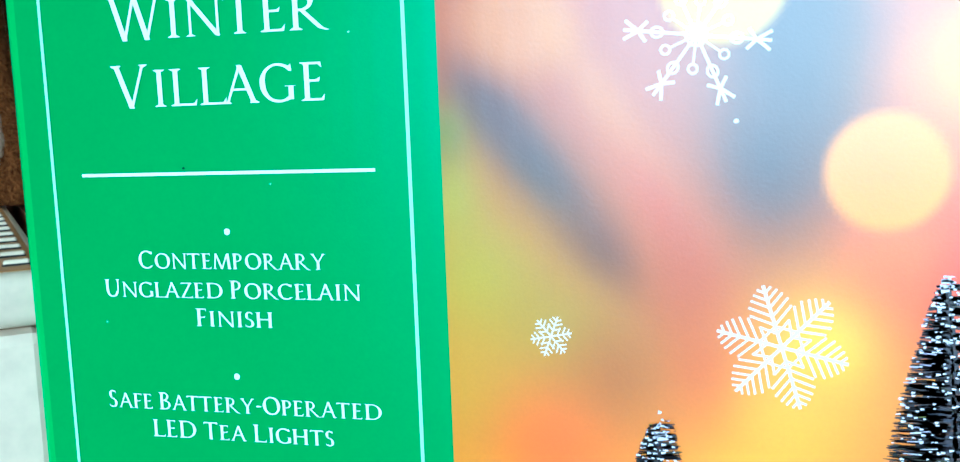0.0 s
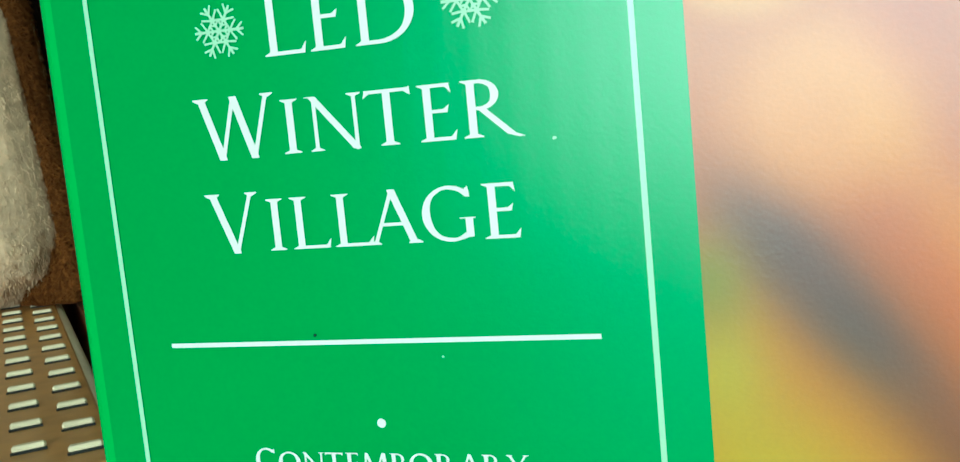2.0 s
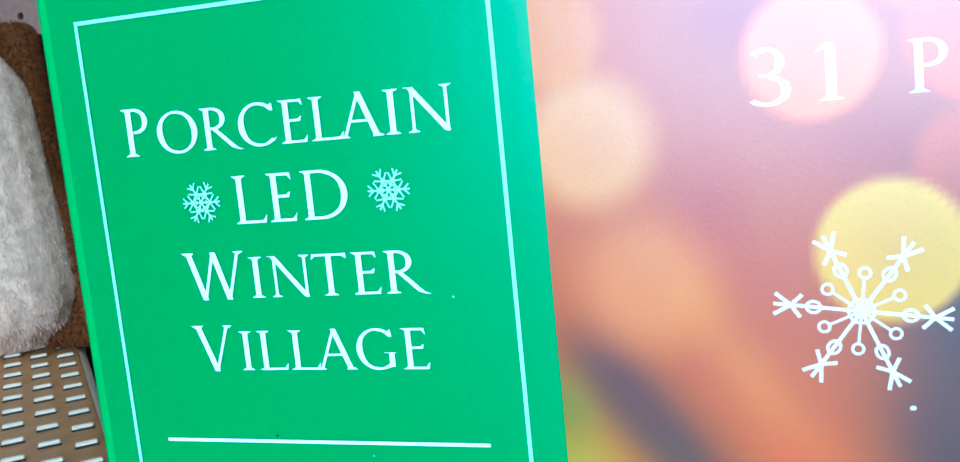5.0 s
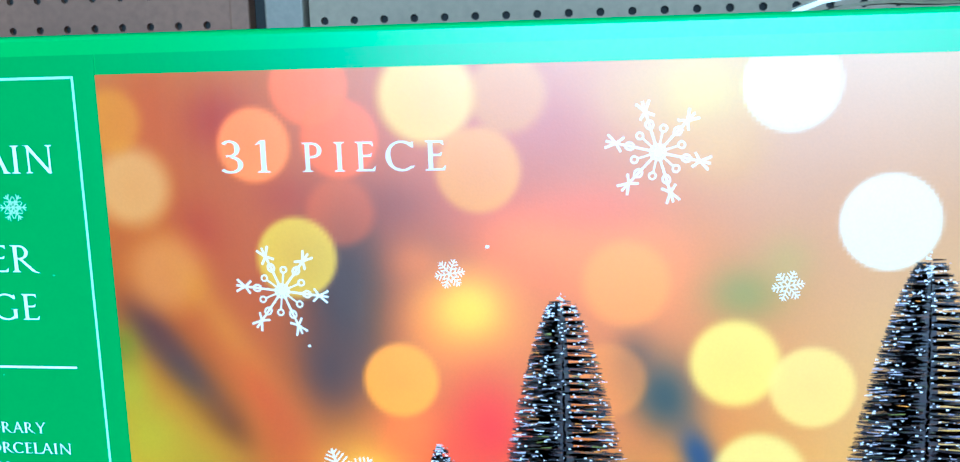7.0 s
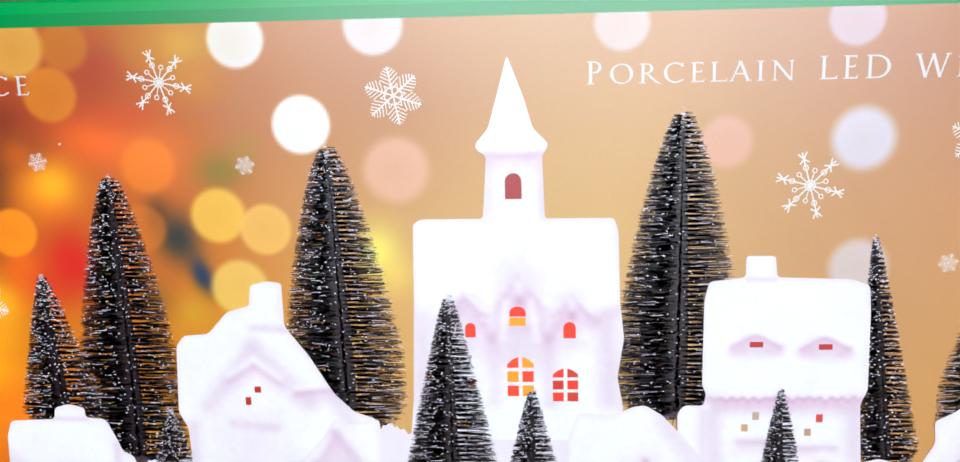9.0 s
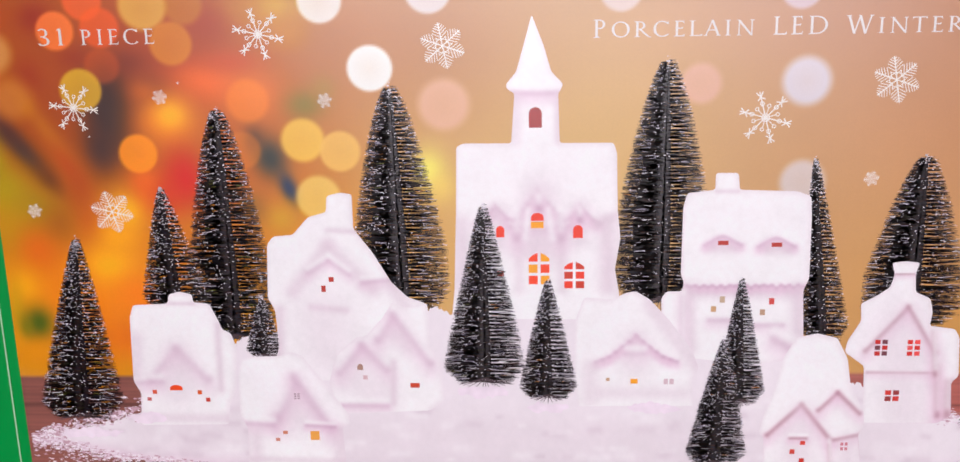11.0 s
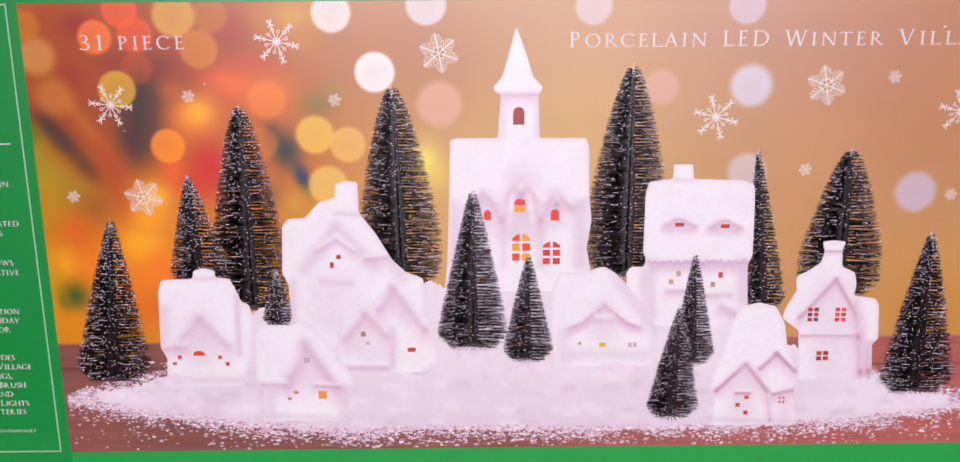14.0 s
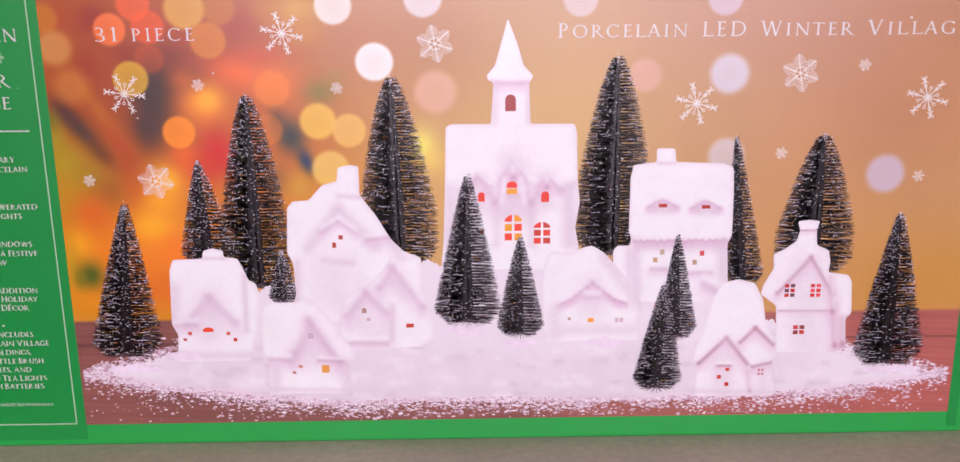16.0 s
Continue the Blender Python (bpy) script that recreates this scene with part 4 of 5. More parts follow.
brush_tree((0.5540, 0.2290), (0.5518, 0.1242), 0.0272, 4, GREEN_TREE, full=True, seed=11, snow=0.8)
brush_tree((0.1581, 0.1459), (0.1581, 0.1073), 0.0111, 8, GREEN_TREE, seed=13, snow=1.4)

RIM = ((0.0, 0.0500), (0.067, 0.0385), (0.185, 0.0265), (0.305, 0.0206), (0.435, 0.0207), (0.57, 0.0203), (0.70, 0.0214), (0.826, 0.0226), (0.957, 0.0314), (1.0, 0.0411))


def snow_edge(u):
    """Lower rim of the snow bank across the picture."""
    for (u0, z0), (u1, z1) in zip(RIM, RIM[1:]):
        if u <= u1:
            return z0 + (z1 - z0) * (u - u0) / (u1 - u0) + 0.0022 * noise.noise(Vector((u * 14, 0.3, 0)))
    return RIM[-1][1]


# soft clumps in the loose snow
clump = random.Random(21)
CLUMPS = []
for n in range(170):
    cx, cz = clump.uniform(0.03, 0.63), clump.uniform(0.024, 0.078)
    CLUMPS.append(((cx, cz), (cx + clump.uniform(0.002, 0.012), cz + clump.uniform(-0.0015, 0.0015)), clump.uniform(0.0012, 0.0034), (255, 252, 254) if n % 2 else (222, 210, 218), clump.uniform(0.2, 0.5)))
# snow bank of the picture
patch("printed_snow", ragged([(0.0020, 0.0487), (0.0325, 0.0571), (0.0660, 0.0656), (0.0937, 0.0751), (0.1432, 0.1182), (0.2021, 0.1265), (0.2663, 0.1377), (0.2824, 0.1306), (0.3480, 0.1389), (0.4028, 0.1342), (0.4862, 0.1091), (0.5199, 0.0885), (0.5874, 0.0654), (0.6069, 0.0530), (0.6408, 0.0445), (0.6656, 0.0411)] + [(0.663 * (1 - n / 30), snow_edge(1 - n / 30) + 0.0022) for n in range(1, 30)], 0.0007, 4), 6, (247, 241, 245),
      [((0.0031, 0.0440), (0.2000, 0.0200), 0.007, (226, 200, 216), 0.5), ((0.2000, 0.0200), (0.5500, 0.0210), 0.007, (226, 200, 216), 0.5), ((0.5500, 0.0210), (0.6623, 0.0370), 0.007, (226, 200, 216), 0.5), ((0.0789, 0.0555), (0.5462, 0.0488), 0.016, (238, 230, 235), 0.6), ((0.1500, 0.0330), (0.5200, 0.0300), 0.010, (230, 221, 227), 0.45)] + CLUMPS,
      label="bank of loose white artificial snow in the printed picture", step=0.0016, rounds=0, mottle=0.010)
rnd = random.Random(5)
flecks, fleck_faces, fleck_cols = [], [], []


def back_rim(u):
    """Upper rim of the loose snow at both ends of the bank."""
    return 0.050 + 0.028 * min(u / 0.14, 1) if u < 0.5 else 0.042 + 0.026 * min((1 - u) / 0.14, 1)


for i in range(9000):
    u = rnd.random()
    edge = snow_edge(u)
    if i % 5 == 0:
        u = rnd.random() ** 1.6 * 0.15 if rnd.random() < 0.5 else 1 - rnd.random() ** 1.6 * 0.15
        fz = back_rim(u) + rnd.gauss(0, 0.0030)
    elif i % 5 < 4:
        fz = edge + 0.0045 - abs(rnd.gauss(0, 0.0048)) + rnd.uniform(0, 0.002)
    else:
        fz = edge - rnd.expovariate(1 / 0.009)
    fx = 0.003 + 0.660 * u
    if fz < 0.0105 or noise.noise(Vector((fx * 60, fz * 90, 1.7))) < rnd.uniform(-0.7, 0.1):
        continue
    s = rnd.uniform(0.0005, 0.0017) * (1.7 if rnd.random() < 0.10 else 1)
    b, a = len(flecks), rnd.random() * 3
    flecks += [(fx + s * math.cos(a + q * 1.57) * rnd.uniform(0.5, 1.4), depth(7) - 1e-8 * i, fz + 0.5 * s * math.sin(a + q * 1.57) * rnd.uniform(0.6, 1.2)) for q in range(4)]
    fleck_faces.append((b, b + 1, b + 2, b + 3))
    fleck_cols += [rnd.choice(((250, 243, 248), (240, 228, 236), (226, 208, 218), (206, 178, 188)))] * 4
tagged(sheet("printed_snow_scatter", flecks, fleck_faces, PRINT, picture, lin_array(np.array(fleck_cols, float)), "scattered flakes of artificial snow"), kind="stuff")


def gable(x, z, half, rise, width, strength, point=1.0):
    """A sculpted gable: a curved eave shadow with a bright snowy roll over it."""
    pts = [(x + half * u / 6, z + rise * (1 - abs(u / 6) ** point) - rise * 0.12 * max(0, abs(u) - 4) * (-0.6)) for u in range(-6, 7)]
    out = []
    for a, b in zip(pts, pts[1:]):
        out.append((a, b, width, 1, strength))
        out.append(((a[0], a[1] + width * 1.7), (b[0], b[1] + width * 1.7), width * 0.9, 2, 0.5))
    return out


def drips(x0, x1, z, width, strength, seed):
    """A wavy row of snow drips along an eave."""
    dr, out = random.Random(seed), []
    n = int((x1 - x0) / 0.0050)
    for i in range(n):
        a, b = x0 + (x1 - x0) * i / n, x0 + (x1 - x0) * (i + 1) / n
        low = z - dr.uniform(0.0004, 0.0018)
        out += [((a, z), ((a + b) / 2, low), width, 1, strength), (((a + b) / 2, low), (b, z), width, 1, strength)]
    return out


def house(outline, strokes, level, label, rounds=2, crisp=False):
    """A printed porcelain house: eaves as soft rolls of glaze with a shade under them, sharper where crisp."""
    brush = []
    for a, b, w, c, s in strokes:
        if c == 1 and not crisp:
            drop = w * 1.6
            brush.append(((a[0], a[1] - drop), (b[0], b[1] - drop), w * 2.3, (234, 212, 226), s * 0.95))
            brush.append((a, b, w * 1.1, (198, 168, 188), s * 0.92))
            brush.append(((a[0], a[1] + w * 1.9), (b[0], b[1] + w * 1.9), w * 1.2, (255, 253, 254), 0.6))
        elif c == 1:
            brush.append(((a[0], a[1] - w * 1.3), (b[0], b[1] - w * 1.3), w * 2.0, (232, 202, 220), s * 0.7))
            brush.append((a, b, w * 0.7, (168, 124, 138), s * 1.15))
            brush.append(((a[0], a[1] + w * 1.7), (b[0], b[1] + w * 1.7), w * 0.9, (255, 253, 254), 0.7))
        else:
            brush.append((a, b, w * 1.25, SHADE if c == 0 else (255, 252, 254), s))
    return patch("printed_house", outline, level, SNOW, brush, label=label, rounds=rounds, step=0.0010, rim=SHADE)


# church
house([(0.3253, 0.3127), (0.3323, 0.2944), (0.3364, 0.2802), (0.3434, 0.2730), (0.3414, 0.2690), (0.3404, 0.2680), (0.3413, 0.2387), (0.3728, 0.2385), (0.3748, 0.2324), (0.3757, 0.1980), (0.3776, 0.1808), (0.3745, 0.1617), (0.3774, 0.1456), (0.3753, 0.1295), (0.2753, 0.1306), (0.2774, 0.1497), (0.2795, 0.1998), (0.2805, 0.2371), (0.2846, 0.2391), (0.3129, 0.2389), (0.3150, 0.2682), (0.3110, 0.2702), (0.3100, 0.2732), (0.3161, 0.2803), (0.3202, 0.2944)], [
    ((0.3120, 0.2682), (0.3414, 0.2680), 0.0020, 1, 0.5), ((0.3160, 0.2661), (0.3159, 0.2399), 0.003, 0, 0.5), ((0.3404, 0.2660), (0.3403, 0.2397), 0.002, 0, 0.6),
    *gable(0.3290, 0.1893, 0.0187, 0.0223, 0.0019, 0.5, 0.85), *gable(0.3543, 0.1881, 0.0116, 0.0134, 0.0016, 0.45, 0.9), *gable(0.3037, 0.1896, 0.0116, 0.0125, 0.0016, 0.45, 0.9),
    *drips(0.3118, 0.3462, 0.1884, 0.0013, 0.3, 5),
    ((0.3634, 0.1901), (0.3756, 0.1950), 0.0025, 0, 0.6), ((0.3168, 0.1814), (0.3167, 0.1492), 0.003, 0, 0.4), ((0.3421, 0.1812), (0.3430, 0.1490), 0.003, 0, 0.5),
    ((0.3695, 0.1900), (0.3704, 0.1507), 0.005, 0, 0.7), ((0.2825, 0.1908), (0.2824, 0.1516), 0.005, 0, 0.6), ((0.2876, 0.2229), (0.3676, 0.2223), 0.014, 2, 0.8),
    ((0.3290, 0.2065), (0.3289, 0.1742), 0.010, 0, 0.55), ((0.3533, 0.1972), (0.3532, 0.1811), 0.006, 0, 0.5), ((0.3047, 0.1956), (0.3047, 0.1795), 0.006, 0, 0.5), ((0.3158, 0.1925), (0.3158, 0.1814), 0.003, 1, 0.45), ((0.3421, 0.1923), (0.3421, 0.1812), 0.003, 1, 0.45), ((0.3229, 0.1985), (0.3208, 0.1814), 0.0018, 2, 0.8), ((0.3341, 0.1984), (0.3370, 0.1812), 0.0018, 2, 0.8),
    ((0.3290, 0.2024), (0.3290, 0.1994), 0.0022, 1, 0.7), ((0.3533, 0.1952), (0.3533, 0.1922), 0.002, 1, 0.7), ((0.3263, 0.3005), (0.3282, 0.2752), 0.004, 2, 0.6), ((0.3289, 0.1813), (0.3289, 0.1763), 0.009, 0, 0.4)],
    10, "white porcelain church with steeple and lit windows in the picture")
panes(0.3271, 0.2539, 0.0076, 0.0120, 12, [(160, 46, 38)], arch=True)
panes(0.3280, 0.1944, 0.0076, 0.0049, 12, [RED], arch=True)
panes(0.3279, 0.1894, 0.0076, 0.0040, 12, [AMBER])
panes(0.3522, 0.1851, 0.0058, 0.0080, 12, [RED], arch=True)
panes(0.3057, 0.1855, 0.0049, 0.0071, 12, [RED], arch=True)
panes(0.3289, 0.1622, 0.0125, 0.0196, 12, [WARM, AMBER], 2, 3, arch=True)
panes(0.3501, 0.1579, 0.0120, 0.0165, 12, [RED, (196, 80, 30)], 2, 3, arch=True)
panes(0.3056, 0.1594, 0.0036, 0.0036, 12, [RED])

# tall house with two dormers
house([(0.4328, 0.2198), (0.4461, 0.2197), (0.4471, 0.2096), (0.4809, 0.2083), (0.4890, 0.2052), (0.4900, 0.1930), (0.4907, 0.1545), (0.4876, 0.1475), (0.4903, 0.1040), (0.4596, 0.0993), (0.4169, 0.1049), (0.4037, 0.1151), (0.4028, 0.1433), (0.4059, 0.1473), (0.4151, 0.1472), (0.4161, 0.1532), (0.4141, 0.1573), (0.4143, 0.1987), (0.4164, 0.2078), (0.4328, 0.2097)], [
    ((0.4181, 0.1502), (0.4886, 0.1474), 0.0022, 0, 0.7), ((0.4181, 0.1472), (0.4875, 0.1454), 0.004, 0, 0.6), ((0.4338, 0.2087), (0.4461, 0.2086), 0.0012, 0, 0.7),
    *gable(0.4387, 0.1752, 0.0107, 0.0062, 0.0013, 0.55, 1.6), *gable(0.4704, 0.1739, 0.0107, 0.0062, 0.0013, 0.55, 1.6), *drips(0.4181, 0.4896, 0.1508, 0.0011, 0.45, 3),
    ((0.4336, 0.1743), (0.4448, 0.1742), 0.0030, 0, 0.6), ((0.4652, 0.1730), (0.4765, 0.1729), 0.0030, 0, 0.6), ((0.4202, 0.1482), (0.4220, 0.1099), 0.003, 0, 0.5), ((0.4845, 0.1475), (0.4862, 0.1091), 0.004, 0, 0.6),
    ((0.4235, 0.1946), (0.4818, 0.1931), 0.010, 2, 0.7), ((0.4323, 0.1289), (0.4466, 0.1287), 0.0018, 1, 0.35), ((0.4598, 0.1255), (0.4761, 0.1254), 0.0018, 1, 0.35), ((0.4161, 0.1432), (0.4169, 0.1099), 0.002, 1, 0.4), ((0.4720, 0.1163), (0.4903, 0.1060), 0.003, 1, 0.4)],
    10, "tall white porcelain house with two snowy dormers in the picture")
panes(0.4387, 0.1773, 0.0062, 0.0027, 12, [BRICK])
panes(0.4704, 0.1759, 0.0062, 0.0027, 12, [BRICK])
panes(0.4395, 0.1419, 0.0031, 0.0040, 12, [(206, 188, 170)])
panes(0.4344, 0.1359, 0.0031, 0.0036, 12, [(210, 180, 150)])
panes(0.4691, 0.1406, 0.0031, 0.0040, 12, [(204, 96, 92)])
panes(0.4639, 0.1336, 0.0031, 0.0036, 12, [DULL])

# tall gabled house
house([(0.2020, 0.2085), (0.2100, 0.2105), (0.2171, 0.2094), (0.2171, 0.1883), (0.2281, 0.1732), (0.2391, 0.1541), (0.2482, 0.1449), (0.2592, 0.1408), (0.2602, 0.1168), (0.2612, 0.0928), (0.1592, 0.0891), (0.1671, 0.1129), (0.1661, 0.1368), (0.1621, 0.1449), (0.1640, 0.1788), (0.1680, 0.1838), (0.1800, 0.1847), (0.1900, 0.1956), (0.2010, 0.1985)], [
    ((0.2010, 0.1775), (0.1780, 0.1487), 0.004, 0, 0.6), ((0.2010, 0.1775), (0.2271, 0.1492), 0.004, 0, 0.6), ((0.1880, 0.1606), (0.2010, 0.1685), 0.0016, 1, 0.3), ((0.2010, 0.1685), (0.2131, 0.1593), 0.0016, 1, 0.3),
    ((0.2010, 0.1875), (0.2171, 0.1863), 0.0016, 0, 0.6), ((0.2211, 0.1542), (0.2391, 0.1561), 0.0016, 1, 0.4), ((0.1691, 0.1368), (0.1671, 0.1079), 0.003, 0, 0.6), ((0.1890, 0.1386), (0.2101, 0.1364), 0.002, 0, 0.6),
    ((0.1961, 0.1315), (0.1991, 0.1075), 0.016, 0, 0.35), ((0.2391, 0.1501), (0.2612, 0.1168), 0.004, 0, 0.5), ((0.1730, 0.1737), (0.1940, 0.1925), 0.006, 2, 0.8)],
    11, "white porcelain gabled house with chimney in the picture")
panes(0.2020, 0.1564, 0.0031, 0.0031, 13, [BRICK])
panes(0.1970, 0.1505, 0.0027, 0.0040, 13, [BRICK])

# low house with twin gables
house([(0.2391, 0.1420), (0.2462, 0.1380), (0.2602, 0.1408), (0.2612, 0.1308), (0.2612, 0.1128), (0.2682, 0.1017), (0.2692, 0.0767), (0.2602, 0.0699), (0.2001, 0.0677), (0.1971, 0.0886), (0.2021, 0.1075), (0.2161, 0.1193), (0.2211, 0.1193), (0.2321, 0.1311)], [
    ((0.2191, 0.1143), (0.2041, 0.0955), 0.0028, 1, 0.4), ((0.2191, 0.1143), (0.2341, 0.0971), 0.0028, 1, 0.4), ((0.2391, 0.1340), (0.2291, 0.1172), 0.0028, 1, 0.4), ((0.2391, 0.1340), (0.2612, 0.1018), 0.0028, 1, 0.4),
    ((0.2101, 0.0934), (0.2281, 0.0803), 0.010, 0, 0.35), ((0.2381, 0.1021), (0.2371, 0.0752), 0.002, 0, 0.6), ((0.2051, 0.0736), (0.2331, 0.0732), 0.0018, 1, 0.4), ((0.2381, 0.1211), (0.2471, 0.1120), 0.005, 0, 0.4)],
    12, "low white porcelain house with twin gables in the picture")
panes(0.2511, 0.0869, 0.0058, 0.0031, 14, [(190, 84, 52)])
panes(0.2171, 0.0993, 0.0036, 0.0040, 14, [(178, 150, 140)], arch=True)
panes(0.2201, 0.0923, 0.0027, 0.0027, 14, [(220, 196, 200)])

# cottage in the middle
house([(0.3876, 0.1475), (0.3957, 0.1424), (0.4078, 0.1292), (0.4220, 0.1099), (0.4270, 0.0977), (0.4229, 0.0897), (0.4248, 0.0726), (0.3528, 0.0726), (0.3499, 0.0907), (0.3510, 0.1298), (0.3561, 0.1438), (0.3734, 0.1426), (0.3815, 0.1466)], [
    *gable(0.3884, 0.0992, 0.0249, 0.0205, 0.0014, 0.62, 0.9), ((0.3875, 0.1153), (0.3884, 0.1002), 0.008, 0, 0.35), ((0.3957, 0.1383), (0.4240, 0.0998), 0.004, 0, 0.5),
    ((0.3600, 0.0986), (0.3599, 0.0765), 0.005, 0, 0.4), ((0.3670, 0.0814), (0.4177, 0.0808), 0.004, 0, 0.4), ((0.3754, 0.1345), (0.3621, 0.1106), 0.007, 2, 0.6), ((0.3823, 0.1073), (0.3935, 0.1072), 0.002, 1, 0.25)],
    12, "white porcelain cottage with a snowy gable in the picture")
panes(0.3873, 0.0892, 0.0044, 0.0031, 14, [AMBER])
panes(0.3711, 0.0904, 0.0022, 0.0022, 14, [DULL])
panes(0.4086, 0.0889, 0.0062, 0.0036, 14, [(222, 204, 210)], 2, 1)

# small house with chimney beside the first tree
house([(0.1003, 0.1475), (0.1073, 0.1494), (0.1152, 0.1474), (0.1153, 0.1424), (0.1252, 0.1413), (0.1302, 0.1303), (0.1322, 0.1243), (0.1372, 0.1222), (0.1402, 0.1132), (0.1383, 0.0864), (0.1333, 0.0746), (0.1314, 0.0607), (0.0749, 0.0605), (0.0768, 0.0823), (0.0728, 0.0902), (0.0746, 0.1329), (0.0775, 0.1408), (0.0994, 0.1416)], [
    ((0.1024, 0.1127), (0.0837, 0.0921), 0.003, 1, 0.35), ((0.1024, 0.1127), (0.1204, 0.0916), 0.003, 1, 0.35), ((0.1015, 0.1038), (0.1006, 0.0849), 0.010, 0, 0.4), ((0.0994, 0.1416), (0.1153, 0.1414), 0.0012, 0, 0.7),
    ((0.1292, 0.1273), (0.1283, 0.0846), 0.002, 0, 0.6), ((0.0748, 0.0892), (0.0906, 0.0900), 0.002, 1, 0.3), ((0.0855, 0.1328), (0.1213, 0.1324), 0.006, 2, 0.7), ((0.0776, 0.1189), (0.0748, 0.0952), 0.004, 0, 0.5), ((0.0769, 0.0654), (0.1304, 0.0647), 0.003, 0, 0.5)],
    14, "small white porcelain house with arched window in the picture")
panes(0.0996, 0.0859, 0.0080, 0.0036, 16, [(226, 104, 40)], arch=True)
panes(0.0857, 0.0831, 0.0027, 0.0027, 16, [(205, 110, 90)])
panes(0.0818, 0.0782, 0.0027, 0.0022, 16, [(190, 110, 110)])
panes(0.1144, 0.0827, 0.0027, 0.0027, 16, [(205, 110, 70)])
panes(0.1194, 0.0777, 0.0027, 0.0027, 16, [(190, 80, 70)])

# front cottage with a deep roof
house([(0.1472, 0.1062), (0.1671, 0.1069), (0.1741, 0.1098), (0.1811, 0.1068), (0.1941, 0.0887), (0.2081, 0.0676), (0.2091, 0.0606), (0.2041, 0.0587), (0.2051, 0.0328), (0.1424, 0.0328), (0.1433, 0.0585), (0.1393, 0.0665), (0.1393, 0.0943), (0.1422, 0.1043)], [
    ((0.1761, 0.0929), (0.1632, 0.0652), 0.0034, 1, 0.55), ((0.1761, 0.0929), (0.1971, 0.0588), 0.0034, 1, 0.55), ((0.1761, 0.0740), (0.1752, 0.0641), 0.010, 0, 0.35), ((0.1423, 0.0615), (0.1602, 0.0603), 0.002, 1, 0.4),
    ((0.1483, 0.0545), (0.1473, 0.0357), 0.004, 0, 0.5), ((0.2021, 0.0557), (0.2011, 0.0349), 0.004, 0, 0.5), ((0.1811, 0.0600), (0.1991, 0.0588), 0.0012, 1, 0.5), ((0.1482, 0.0942), (0.1612, 0.0841), 0.008, 2, 0.8), ((0.1851, 0.0938), (0.1981, 0.0737), 0.005, 2, 0.6), ((0.1424, 0.0367), (0.2051, 0.0348), 0.002, 0, 0.5)],
    16, "small white porcelain cottage with a deep snowy roof in the picture")
panes(0.1861, 0.0530, 0.0058, 0.0062, 18, [(232, 182, 124)])
panes(0.1672, 0.0552, 0.0031, 0.0022, 18, [(206, 150, 130)])
panes(0.1622, 0.0503, 0.0027, 0.0022, 18, [(202, 150, 138)])
panes(0.1761, 0.0799, 0.0036, 0.0040, 18, [(190, 170, 180)], 2, 3)

# house with a round chimney
house([(0.5390, 0.1642), (0.5473, 0.1651), (0.5555, 0.1640), (0.5534, 0.1579), (0.5543, 0.1458), (0.5635, 0.1416), (0.5655, 0.1325), (0.5644, 0.1244), (0.5798, 0.1222), (0.5828, 0.1171), (0.5846, 0.0917), (0.5805, 0.0877), (0.5823, 0.0655), (0.5740, 0.0606), (0.5288, 0.0612), (0.5271, 0.0985), (0.5149, 0.1078), (0.5160, 0.1148), (0.5233, 0.1279), (0.5224, 0.1390), (0.5306, 0.1430), (0.5389, 0.1490), (0.5410, 0.1570)], [
    ((0.5511, 0.1367), (0.5272, 0.1086), 0.0026, 1, 0.5), ((0.5511, 0.1367), (0.5693, 0.1071), 0.0026, 1, 0.5), ((0.5409, 0.1459), (0.5211, 0.1127), 0.005, 2, 0.7), ((0.5291, 0.0945), (0.5713, 0.0939), 0.0015, 1, 0.35),
    ((0.5713, 0.0980), (0.5741, 0.0656), 0.003, 1, 0.6), ((0.5794, 0.0878), (0.5802, 0.0655), 0.004, 1, 0.6), ((0.5674, 0.1203), (0.5702, 0.0929), 0.0025, 1, 0.4), ((0.5458, 0.1226), (0.5546, 0.0689), 0.014, 0, 0.4), ((0.5400, 0.1570), (0.5534, 0.1569), 0.001, 1, 0.4)],
    13, "white porcelain house with a round chimney in the picture", crisp=True)
panes(0.5365, 0.1105, 0.0076, 0.0102, 15, [(190, 60, 55), (120, 70, 80)], 2, 3, gap=0.35)
panes(0.5560, 0.1103, 0.0076, 0.0102, 15, [(205, 70, 65), (226, 110, 110)], 2, 3, gap=0.35)
panes(0.5454, 0.0791, 0.0085, 0.0071, 15, [(150, 70, 70), (200, 80, 75)], 2, 2, gap=0.3)

